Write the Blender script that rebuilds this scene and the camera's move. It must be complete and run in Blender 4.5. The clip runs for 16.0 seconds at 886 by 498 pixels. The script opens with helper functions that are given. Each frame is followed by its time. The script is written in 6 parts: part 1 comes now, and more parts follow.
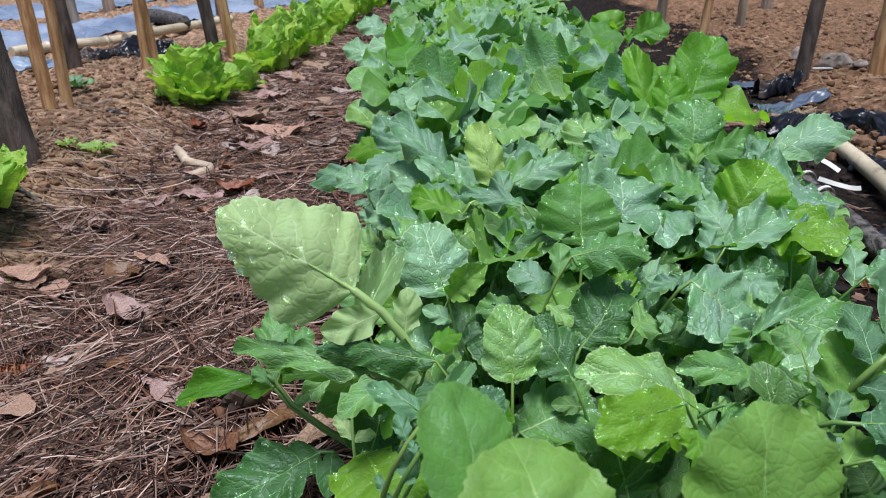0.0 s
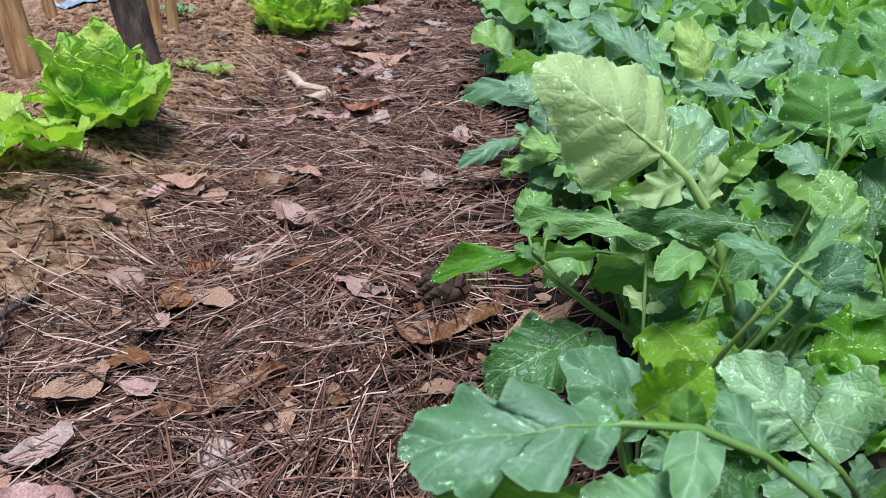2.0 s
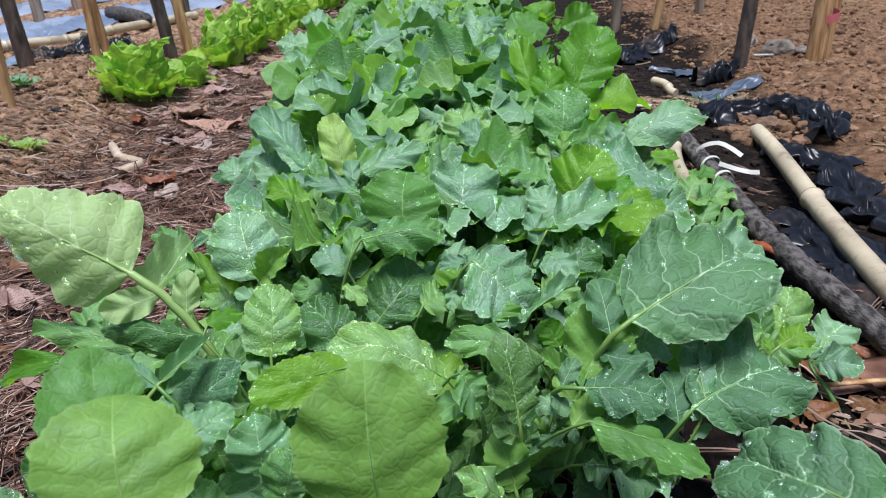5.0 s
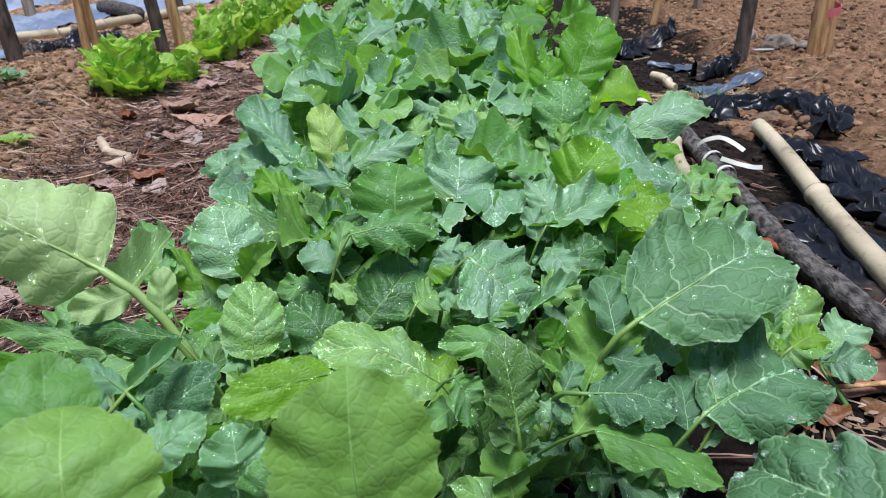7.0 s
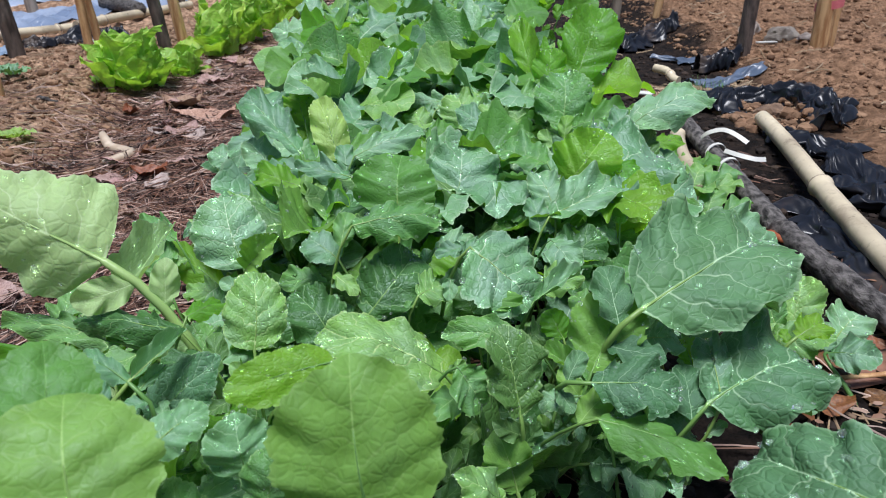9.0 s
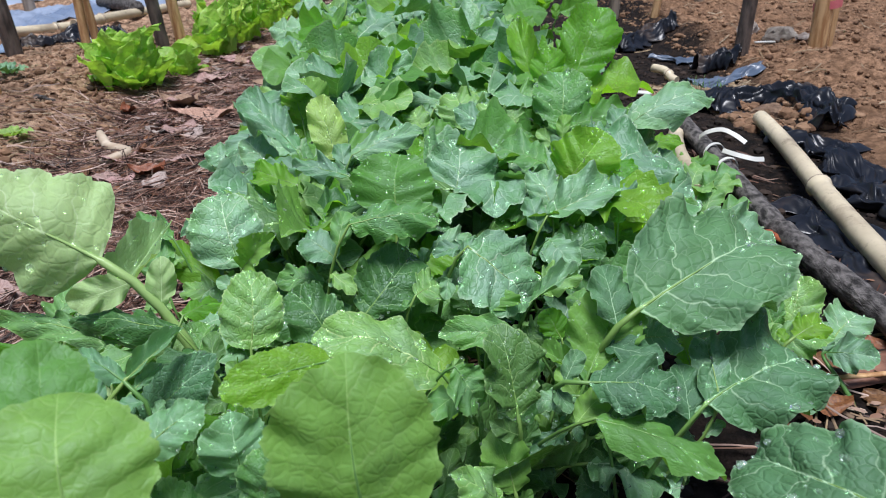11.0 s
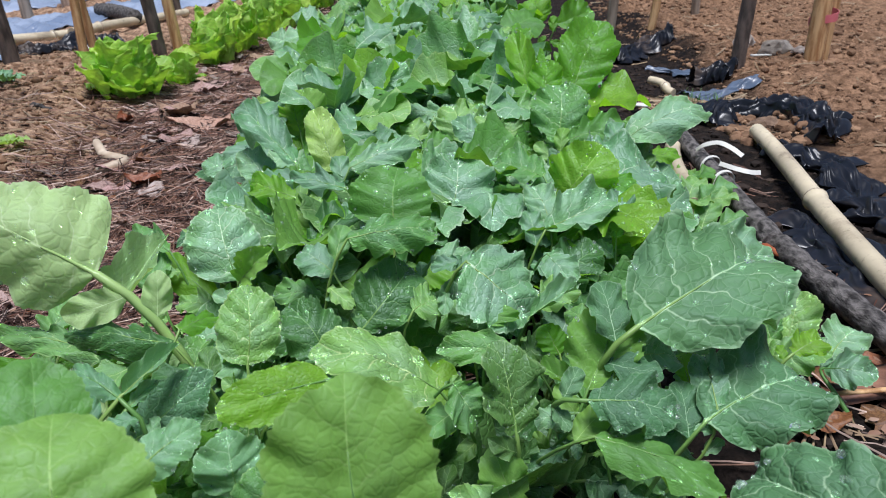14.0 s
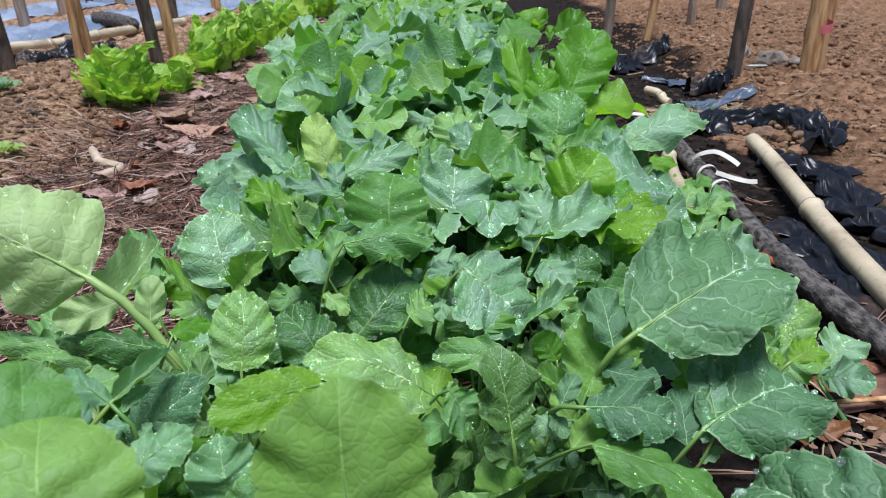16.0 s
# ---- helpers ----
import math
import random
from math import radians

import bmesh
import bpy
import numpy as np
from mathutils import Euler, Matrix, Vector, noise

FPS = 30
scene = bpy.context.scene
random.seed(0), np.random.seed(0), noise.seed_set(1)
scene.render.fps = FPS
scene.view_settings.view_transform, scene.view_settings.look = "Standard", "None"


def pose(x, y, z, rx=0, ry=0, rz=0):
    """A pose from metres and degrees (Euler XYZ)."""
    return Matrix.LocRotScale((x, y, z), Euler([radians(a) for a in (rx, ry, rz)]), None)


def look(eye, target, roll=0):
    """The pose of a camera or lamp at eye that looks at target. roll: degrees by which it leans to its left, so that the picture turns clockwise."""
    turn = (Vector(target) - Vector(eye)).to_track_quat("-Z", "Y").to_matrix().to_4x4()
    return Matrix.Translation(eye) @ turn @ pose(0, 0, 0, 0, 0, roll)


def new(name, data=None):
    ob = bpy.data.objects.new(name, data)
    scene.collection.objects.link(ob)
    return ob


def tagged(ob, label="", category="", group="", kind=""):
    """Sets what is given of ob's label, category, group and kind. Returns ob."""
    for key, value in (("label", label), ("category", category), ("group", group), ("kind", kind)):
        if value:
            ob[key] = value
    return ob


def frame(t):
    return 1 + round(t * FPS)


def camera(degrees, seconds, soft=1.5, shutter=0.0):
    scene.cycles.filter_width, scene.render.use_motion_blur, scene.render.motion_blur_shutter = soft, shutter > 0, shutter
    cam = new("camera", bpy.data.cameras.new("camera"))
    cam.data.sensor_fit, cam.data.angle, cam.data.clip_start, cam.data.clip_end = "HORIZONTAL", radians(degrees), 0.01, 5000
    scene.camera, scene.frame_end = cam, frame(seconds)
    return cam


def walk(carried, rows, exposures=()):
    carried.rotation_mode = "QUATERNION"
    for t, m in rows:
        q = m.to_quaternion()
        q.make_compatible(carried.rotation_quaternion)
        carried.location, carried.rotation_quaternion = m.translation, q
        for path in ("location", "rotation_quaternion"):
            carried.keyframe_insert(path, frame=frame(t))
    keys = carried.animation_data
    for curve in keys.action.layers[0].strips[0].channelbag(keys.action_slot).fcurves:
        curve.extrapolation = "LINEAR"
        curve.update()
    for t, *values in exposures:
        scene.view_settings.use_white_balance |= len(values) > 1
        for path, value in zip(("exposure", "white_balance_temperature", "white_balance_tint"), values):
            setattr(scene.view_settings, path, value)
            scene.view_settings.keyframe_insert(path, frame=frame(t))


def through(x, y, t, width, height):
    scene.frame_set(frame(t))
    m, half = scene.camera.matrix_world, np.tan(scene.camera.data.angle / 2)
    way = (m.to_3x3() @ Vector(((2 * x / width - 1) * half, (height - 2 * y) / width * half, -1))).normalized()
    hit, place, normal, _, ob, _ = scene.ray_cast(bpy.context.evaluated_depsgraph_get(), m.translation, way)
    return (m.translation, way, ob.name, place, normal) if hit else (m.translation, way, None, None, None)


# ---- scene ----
cam = camera(62.6, 16.0, soft=0.6)
cam.data.dof.use_dof, cam.data.dof.focus_distance, cam.data.dof.aperture_fstop = True, 0.61, 20.0
EXPOSURE = 0.17
PATH = [
    (0, (-0.136, 0.009, 0.461), (-0.112, 1.842, -0.339), -1.2),
    (0.5, (-0.257, 0.0, 0.424), (-0.289, 1.815, -0.414), -1.9),
    (1, (-0.321, -0.006, 0.395), (-0.385, 1.788, -0.486), -1.9),
    (1.5, (-0.329, -0.006, 0.392), (-0.402, 1.779, -0.508), -1.4),
    (2, (-0.31, -0.007, 0.406), (-0.381, 1.775, -0.5), -1.2),
    (2.5, (-0.232, -0.006, 0.439), (-0.313, 1.771, -0.474), -1.2),
    (3, (-0.135, -0.004, 0.47), (-0.213, 1.786, -0.419), -2.4),
    (3.5, (-0.042, -0.016, 0.486), (-0.1, 1.794, -0.363), -3.2),
    (4, (0.004, -0.028, 0.489), (-0.015, 1.79, -0.344), -2.7),
    (4.5, (0.019, -0.031, 0.477), (0.034, 1.794, -0.342), -2.3),
    (7, (0.023, 0.001, 0.449), (0.057, 1.822, -0.376), -2.0),
    (7.5, (0.023, 0.0, 0.449), (0.055, 1.821, -0.38), -2.0),
    (8, (0.021, 0.0, 0.449), (0.051, 1.82, -0.381), -2.2),
    (8.5, (0.023, 0.0, 0.449), (0.052, 1.818, -0.385), -2.2),
    (9, (0.023, 0.001, 0.445), (0.049, 1.818, -0.391), -2.3),
    (11.5, (0.024, 0.003, 0.444), (0.057, 1.819, -0.393), -2.1),
    (12, (0.025, 0.004, 0.444), (0.06, 1.822, -0.39), -2.0),
    (12.5, (0.024, 0.004, 0.445), (0.061, 1.823, -0.385), -1.9),
    (13, (0.023, 0.005, 0.445), (0.062, 1.826, -0.382), -1.8),
    (13.5, (0.024, 0.005, 0.445), (0.064, 1.828, -0.377), -1.8),
    (14, (0.022, 0.006, 0.447), (0.065, 1.832, -0.368), -1.7),
    (14.5, (0.021, 0.006, 0.447), (0.065, 1.834, -0.362), -1.6),
    (15, (0.022, 0.006, 0.447), (0.068, 1.838, -0.356), -1.5),
    (15.5, (0.022, 0.007, 0.444), (0.072, 1.841, -0.352), -1.5),
    (16, (0.022, 0.008, 0.443), (0.076, 1.845, -0.348), -1.4),
]
walk(cam, [(t, look(eye, to, roll)) for t, eye, to, roll in PATH],
     exposures=[(0, EXPOSURE - 0.13, 6010, 14), (0.5, EXPOSURE - 0.13, 6010, 14), (1.5, EXPOSURE + 0.05, 6010, 14), (2.5, EXPOSURE + 0.06, 6010, 14),
                (3.5, EXPOSURE - 0.05, 6010, 14), (16, EXPOSURE - 0.06, 6010, 14)])

# ---- light: a bright, softly veiled sky with the sun high behind the camera ----
world = bpy.data.worlds.new("sky")
scene.world = world
world.use_nodes = True
wn = world.node_tree.nodes
sky = wn.new("ShaderNodeTexSky")
sky.sky_type = "NISHITA"
sky.sun_disc = False
sky.sun_elevation = radians(77)
sky.sun_rotation = radians(175)
sky.air_density, sky.dust_density, sky.ozone_density = 1.0, 1.5, 1.5
wn["Background"].inputs["Strength"].default_value = 0.072
world.node_tree.links.new(sky.outputs[0], wn["Background"].inputs["Color"])
sun = new("sun", bpy.data.lights.new("sun", "SUN"))
sun.data.energy, sun.data.angle, sun.data.color = 4.3, radians(24), (1.0, 0.985, 0.95)
sun.matrix_world = look((0, 0, 0), (-0.03, 0.22, -0.975))


# ---- materials ----
class Mat:
    """A node material under construction."""

    def __init__(self, name):
        self.mat = bpy.data.materials.new(name)
        self.mat.use_nodes = True
        self.tree = self.mat.node_tree
        self.n = self.tree.nodes
        self.bsdf = self.n["Principled BSDF"]

    def link(self, a, b):
        self.tree.links.new(a, b)

    def node(self, kind, **values):
        nd = self.n.new(kind)
        for k, v in values.items():
            nd.inputs[k].default_value = v
        return nd

    def put(self, nd, key, value):
        if isinstance(value, (int, float, tuple)):
            nd.inputs[key].default_value = value
        else:
            self.link(value, nd.inputs[key])

    def noise(self, scale, detail=4.0, vec=None, rough=0.55):
        nd = self.node("ShaderNodeTexNoise", Scale=scale, Detail=detail, Roughness=rough)
        if vec is not None:
            self.link(vec, nd.inputs["Vector"])
        return nd.outputs["Fac"]

    def coords(self, which="Object"):
        return self.n.new("ShaderNodeTexCoord").outputs[which]

    def stretch(self, vec, x, y, z):
        nd = self.n.new("ShaderNodeMapping")
        nd.inputs["Scale"].default_value = (x, y, z)
        self.link(vec, nd.inputs["Vector"])
        return nd.outputs[0]

    def ramp(self, fac, lo, hi, a=0.0, b=1.0):
        nd = self.n.new("ShaderNodeMapRange")
        nd.interpolation_type = "SMOOTHSTEP"
        self.put(nd, "Value", fac)
        nd.inputs["From Min"].default_value, nd.inputs["From Max"].default_value = lo, hi
        nd.inputs["To Min"].default_value, nd.inputs["To Max"].default_value = a, b
        return nd.outputs["Result"]

    def math(self, op, a, b=0.0):
        nd = self.n.new("ShaderNodeMath")
        nd.operation = op
        self.put(nd, 0, a)
        self.put(nd, 1, b)
        return nd.outputs[0]

    def mix(self, fac, a, b):
        nd = self.n.new("ShaderNodeMix")
        nd.data_type = "RGBA"
        for key, value in ((0, fac), (6, a), (7, b)):
            if isinstance(value, tuple):
                value = (*value, 1.0)
            self.put(nd, key, value)
        return nd.outputs[2]

    def vary(self, amount, hue=0.02):
        """Hue and value shifts from piece to piece."""
        info = self.n.new("ShaderNodeObjectInfo")
        nd = self.n.new("ShaderNodeHueSaturation")
        self.link(self.ramp(info.outputs["Random"], 0, 1, 1 - amount, 1 + amount), nd.inputs["Value"])
        self.link(self.ramp(info.outputs["Random"], 0, 1, 0.5 + hue, 0.5 - hue), nd.inputs["Hue"])
        return nd

    def bump(self, height, strength, distance):
        nd = self.node("ShaderNodeBump", Strength=strength, Distance=distance)
        self.link(height, nd.inputs["Height"])
        self.link(nd.outputs[0], self.bsdf.inputs["Normal"])
        return nd.outputs[0]

    def done(self, color, rough=0.6, metal=0.0, spec=0.5):
        if color is not None:
            self.put(self.bsdf, "Base Color", (*color, 1.0) if isinstance(color, tuple) else color)
        self.put(self.bsdf, "Roughness", rough)
        self.put(self.bsdf, "Metallic", metal)
        self.bsdf.inputs["Specular IOR Level"].default_value = spec
        return self.mat


VEINS = 5


def leaf_material(name, base, vein, glow, through, quilt=13.0, wet=0.47, relief=0.26, dome=0.20, bloom_sheen=(0.30, 0.47, 0.38), bloom_sheen_amount=0.12, spec=0.52, marks=1.0):
    """Living leaf: midrib, side veins along the blade's own rows, a fine net between them, pale patches for wax and
    painted sky sheen, and light coming through.
    """
    m = Mat(name)
    uv = m.coords("UV")
    co = m.coords()
    sep = m.n.new("ShaderNodeSeparateXYZ")
    m.link(uv, sep.inputs[0])
    v, u = sep.outputs[0], sep.outputs[1]
    across = m.math("ABSOLUTE", m.math("SUBTRACT", v, 0.5))
    flip = m.math("MULTIPLY", m.math("GREATER_THAN", v, 0.5), 0.5)
    midrib = m.ramp(m.math("ADD", across, m.math("MULTIPLY", u, 0.012)), 0.006, 0.018, 1, 0)
    wob = m.math("MULTIPLY", m.math("SUBTRACT", m.noise(4.0, 2, co), 0.5), 1.1)
    s = m.math("ADD", m.math("ADD", m.math("MULTIPLY", u, float(VEINS)), flip), wob)
    thin = m.math("ADD", m.math("ABSOLUTE", m.math("SUBTRACT", m.math("FRACT", s), 0.5)), m.math("MULTIPLY", across, 0.07))
    side = m.ramp(thin, 0.012, 0.050, 1, 0)
    wide_side = m.ramp(thin, 0.0, 0.13, 1, 0)
    warp = m.n.new("ShaderNodeVectorMath")
    warp.operation = "ADD"
    m.link(co, warp.inputs[0])
    nz = m.node("ShaderNodeTexNoise", Scale=9.0)
    m.link(co, nz.inputs["Vector"])
    sc = m.n.new("ShaderNodeVectorMath")
    sc.operation = "SCALE"
    sc.inputs["Scale"].default_value = 0.05
    m.link(nz.outputs["Color"], sc.inputs[0])
    m.link(sc.outputs[0], warp.inputs[1])
    vor = m.node("ShaderNodeTexVoronoi", Scale=quilt)
    vor.feature = "DISTANCE_TO_EDGE"
    m.link(warp.outputs[0], vor.inputs["Vector"])
    fine = m.node("ShaderNodeTexVoronoi", Scale=quilt * 3.2)
    fine.feature = "DISTANCE_TO_EDGE"
    m.link(warp.outputs[0], fine.inputs["Vector"])
    net = m.ramp(vor.outputs["Distance"], 0.0, 0.030, 1, 0)
    vary = m.vary(0.18, 0.014)
    col = m.mix(m.ramp(m.noise(3.0, 4, co), 0.35, 0.68), base, tuple(c * 0.72 for c in base))
    # pale bluish patches: waxy coating, and sky sheen painted into the colour
    col = m.mix(m.math("MULTIPLY", m.ramp(m.noise(2.1, 3, co), 0.38, 0.66), bloom_sheen_amount), col, bloom_sheen)
    col = m.mix(m.math("MULTIPLY", net, 0.17 * marks), col, vein)
    col = m.mix(m.math("MULTIPLY", side, 0.70 * marks), col, vein)
    col = m.mix(m.math("MULTIPLY", midrib, 0.85), col, tuple(min(1, c * 1.25) for c in vein))
    # margin lightened in colour to imitate light caught along the edge
    rim = m.n.new("ShaderNodeAttribute")
    rim.attribute_name = "rim"
    col = m.mix(m.ramp(rim.outputs["Fac"], 0.92, 1.0, 0, 0.45 * marks), col, vein)
    col = m.mix(m.ramp(m.noise(60, 4, co, 0.65), 0.5, 0.8, 0, 0.35), col, tuple(c * 0.55 for c in base))
    m.link(col, vary.inputs["Color"])
    rough = m.ramp(m.noise(7, 3, co), 0.3, 0.7, wet - 0.08, wet + 0.12)
    h = m.math("SUBTRACT", m.ramp(vor.outputs["Distance"], 0.0, dome), m.math("MULTIPLY", wide_side, 0.7))
    h = m.math("ADD", h, m.math("MULTIPLY", m.ramp(fine.outputs["Distance"], 0.0, 0.3), 0.08))
    h = m.math("SUBTRACT", h, m.math("MULTIPLY", midrib, 0.5))
    normal = m.bump(h, relief, 0.0022)
    m.done(vary.outputs[0], rough, 0.0, spec)
    m.bsdf.inputs["Specular Tint"].default_value = (0.80, 0.92, 1.0, 1.0)
    tr = m.n.new("ShaderNodeBsdfTranslucent")
    glowc = m.mix(m.math("MULTIPLY", side, 0.4), glow, tuple(c * 0.8 for c in glow))
    m.link(glowc, tr.inputs["Color"])
    m.link(normal, tr.inputs["Normal"])
    mixer = m.n.new("ShaderNodeMixShader")
    mixer.inputs[0].default_value = through
    m.link(m.bsdf.outputs[0], mixer.inputs[1])
    m.link(tr.outputs[0], mixer.inputs[2])
    m.link(mixer.outputs[0], m.n["Material Output"].inputs["Surface"])
    return m.mat


LEAF = {
    "blue": leaf_material("leaf_blue_green", (0.158, 0.350, 0.132), (0.47, 0.61, 0.40), (0.20, 0.52, 0.04), 0.14, bloom_sheen=(0.33, 0.48, 0.42), bloom_sheen_amount=0.34),
    "mid": leaf_material("leaf_green", (0.170, 0.375, 0.073), (0.42, 0.58, 0.24), (0.24, 0.56, 0.03), 0.20, bloom_sheen_amount=0.2),
    # darker green that paints shade on leaves low in the canopy
    "dark": leaf_material("leaf_dark_shaded_green", (0.070, 0.180, 0.036), (0.27, 0.44, 0.17), (0.16, 0.44, 0.02), 0.14, bloom_sheen_amount=0.05),
    "deep": leaf_material("leaf_deep_green", (0.076, 0.196, 0.070), (0.34, 0.51, 0.30), (0.20, 0.48, 0.04), 0.12, relief=0.30, wet=0.56, spec=0.4, marks=0.85),
    "soft": leaf_material("leaf_soft_blue_green", (0.135, 0.320, 0.125), (0.33, 0.52, 0.30), (0.26, 0.56, 0.05), 0.22, wet=0.5, relief=0.12, bloom_sheen_amount=0.2),
    "green": leaf_material("leaf_fresh_green", (0.160, 0.355, 0.060), (0.27, 0.46, 0.14), (0.28, 0.60, 0.04), 0.30, bloom_sheen_amount=0.05, relief=0.15, wet=0.54, marks=0.65, spec=0.45),
    "yellow": leaf_material("leaf_young_green", (0.17, 0.400, 0.030), (0.30, 0.52, 0.10), (0.34, 0.72, 0.02), 0.45, bloom_sheen_amount=0.03, relief=0.22, marks=0.6),
    "lime": leaf_material("leaf_lime", (0.36, 0.58, 0.14), (0.50, 0.66, 0.28), (0.42, 0.68, 0.07), 0.40, bloom_sheen_amount=0.05, relief=0.25),
    "pale": leaf_material("leaf_pale_underside", (0.40, 0.60, 0.25), (0.58, 0.74, 0.42), (0.50, 0.74, 0.18), 0.36, wet=0.6, relief=0.18, bloom_sheen=(0.40, 0.60, 0.30), marks=0.8),
    "lettuce": leaf_material("lettuce_leaf", (0.50, 0.75, 0.13), (0.56, 0.78, 0.20), (0.52, 0.88, 0.05), 0.42, quilt=15.0, wet=0.42, relief=0.35, dome=0.36, bloom_sheen_amount=0.03, marks=0.35),
}


def stalk_material(name, a, b):
    m = Mat(name)
    co = m.stretch(m.coords(), 300, 300, 25)
    m.bump(m.noise(1.0, 3, co), 0.3, 0.001)
    vary = m.vary(0.15)
    m.link(m.mix(m.noise(14, 3, m.coords()), a, b), vary.inputs["Color"])
    return m.done(vary.outputs[0], 0.4)


STALK = stalk_material("leaf_stalk", (0.10, 0.23, 0.045), (0.20, 0.34, 0.09))
PALE_STALK = stalk_material("pale_leaf_stalk", (0.30, 0.46, 0.13), (0.44, 0.58, 0.22))


def ground_material():
    """Tilled earth: brown left and right, humus under the bed and in the furrow, litter mould on the path; shade is put
    into both dark tones.
    """
    m = Mat("earth")
    co = m.coords()
    sep = m.n.new("ShaderNodeSeparateXYZ")
    m.link(co, sep.inputs[0])
    x = m.math("ADD", sep.outputs[0], m.math("MULTIPLY", m.math("SUBTRACT", m.noise(3.5, 5, co), 0.5), 0.35))
    grain = m.noise(45, 8, co, 0.7)
    clod = m.noise(9, 6, co, 0.65)
    tan = m.mix(m.ramp(grain, 0.36, 0.66), (0.13, 0.070, 0.038), (0.46, 0.275, 0.165))
    tan = m.mix(m.ramp(clod, 0.35, 0.68, 0, 0.6), tan, (0.20, 0.115, 0.065))
    # litter mould, its colour lowered to stand for shade between the needles
    shaded_mould = m.mix(m.ramp(grain, 0.3, 0.75), (0.006, 0.004, 0.0035), (0.050, 0.031, 0.023))
    # humus, taken almost to black to paint the shade in the canopy's gaps
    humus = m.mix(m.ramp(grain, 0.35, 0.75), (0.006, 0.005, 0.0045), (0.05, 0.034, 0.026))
    loam = m.mix(m.ramp(grain, 0.36, 0.66), (0.16, 0.088, 0.050), (0.62, 0.41, 0.27))
    col = m.mix(m.ramp(x, -0.82, -0.42), loam, shaded_mould)
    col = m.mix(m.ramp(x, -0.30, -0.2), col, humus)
    right = m.math("SUBTRACT", x, m.math("MULTIPLY", m.math("MINIMUM", sep.outputs[1], 3.2), 0.09))
    col = m.mix(m.ramp(right, 0.66, 0.80), col, tan)
    h = m.math("ADD", m.math("MULTIPLY", clod, 1.2), grain)
    m.bump(h, 1.0, 0.02)
    return m.done(col, m.ramp(grain, 0.3, 0.7, 0.8, 0.98), 0.0, 0.15)


def plain(name, a, b, scale, rough, bump=0.3, dist=0.002, stretch=(1, 1, 1), detail=5, spec=0.5, vary=0.15):
    m = Mat(name)
    co = m.stretch(m.coords(), *stretch)
    fac = m.noise(scale, detail, co, 0.6)
    m.bump(m.math("ADD", fac, m.math("MULTIPLY", m.noise(scale * 5, 3, co), 0.4)), bump, dist)
    hs = m.vary(vary, 0.01)
    m.link(m.mix(m.ramp(fac, 0.32, 0.68), a, b), hs.inputs["Color"])
    return m.done(hs.outputs[0], m.ramp(m.noise(scale * 2, 2, co), 0.3, 0.7, max(0.05, rough - 0.12), min(1, rough + 0.12)), 0.0, spec)


def island_material(name, cols, rough):
    """Loose litter: each piece takes its own tone."""
    m = Mat(name)
    geo = m.n.new("ShaderNodeNewGeometry")
    r = m.n.new("ShaderNodeValToRGB")
    r.color_ramp.elements[0].color = (*cols[0], 1)
    r.color_ramp.elements[1].color = (*cols[-1], 1)
    for k, c in enumerate(cols[1:-1]):
        r.color_ramp.elements.new((k + 1) / (len(cols) - 1)).color = (*c, 1)
    m.link(geo.outputs["Random Per Island"], r.inputs[0])
    col = m.mix(m.ramp(m.noise(60, 3, m.coords()), 0.4, 0.7, 0, 0.35), r.outputs[0], (0.02, 0.012, 0.009))
    return m.done(col, rough, 0.0, 0.22)


EARTH = ground_material()
NEEDLE = island_material("pine_needle", [(0.008, 0.005, 0.0045), (0.10, 0.044, 0.028), (0.27, 0.145, 0.098), (0.02, 0.012, 0.010), (0.64, 0.48, 0.40), (0.18, 0.082, 0.055), (0.01, 0.007, 0.006), (0.42, 0.27, 0.205), (0.04, 0.02, 0.016), (0.012, 0.008, 0.007), (0.24, 0.12, 0.082)], 0.42)
BITS = island_material("leaf_bits", [(0.07, 0.032, 0.018), (0.16, 0.080, 0.05), (0.28, 0.165, 0.11), (0.03, 0.018, 0.013), (0.36, 0.25, 0.19), (0.20, 0.085, 0.036), (0.05, 0.028, 0.02)], 0.6)
STRAW = island_material("straw_bits", [(0.10, 0.06, 0.035), (0.34, 0.25, 0.15), (0.20, 0.13, 0.08), (0.46, 0.37, 0.25)], 0.6)
CLOD = island_material("soil_crumbs", [(0.11, 0.060, 0.034), (0.22, 0.130, 0.076), (0.36, 0.225, 0.135), (0.13, 0.072, 0.042), (0.28, 0.165, 0.098)], 0.9)
# humus crumbs, with the bed's shade put into their dark tones
SHADED_HUMUS = island_material("dark_crumbs", [(0.01, 0.008, 0.007), (0.03, 0.021, 0.017), (0.06, 0.042, 0.032)], 0.85)
DRY = {
    "tan": plain("dry_leaf_tan", (0.26, 0.145, 0.09), (0.52, 0.35, 0.25), 40, 0.55, 0.6, 0.004),
    "grey": plain("dry_leaf_grey", (0.22, 0.165, 0.14), (0.44, 0.36, 0.32), 35, 0.5),
    "orange": plain("dry_leaf_orange", (0.13, 0.042, 0.015), (0.25, 0.10, 0.035), 30, 0.5),
    "brown": plain("dry_leaf_brown", (0.10, 0.045, 0.022), (0.24, 0.12, 0.055), 25, 0.45),
    "pink": plain("dry_leaf_pinkish", (0.25, 0.145, 0.125), (0.46, 0.31, 0.275), 35, 0.5),
}
m = Mat("stripped_wood")
co = m.stretch(m.coords(), 9, 9, 1.0)
streak = m.noise(8, 6, co, 0.65)
tone = m.mix(m.ramp(streak, 0.36, 0.64), (0.33, 0.16, 0.06), (0.64, 0.41, 0.20))
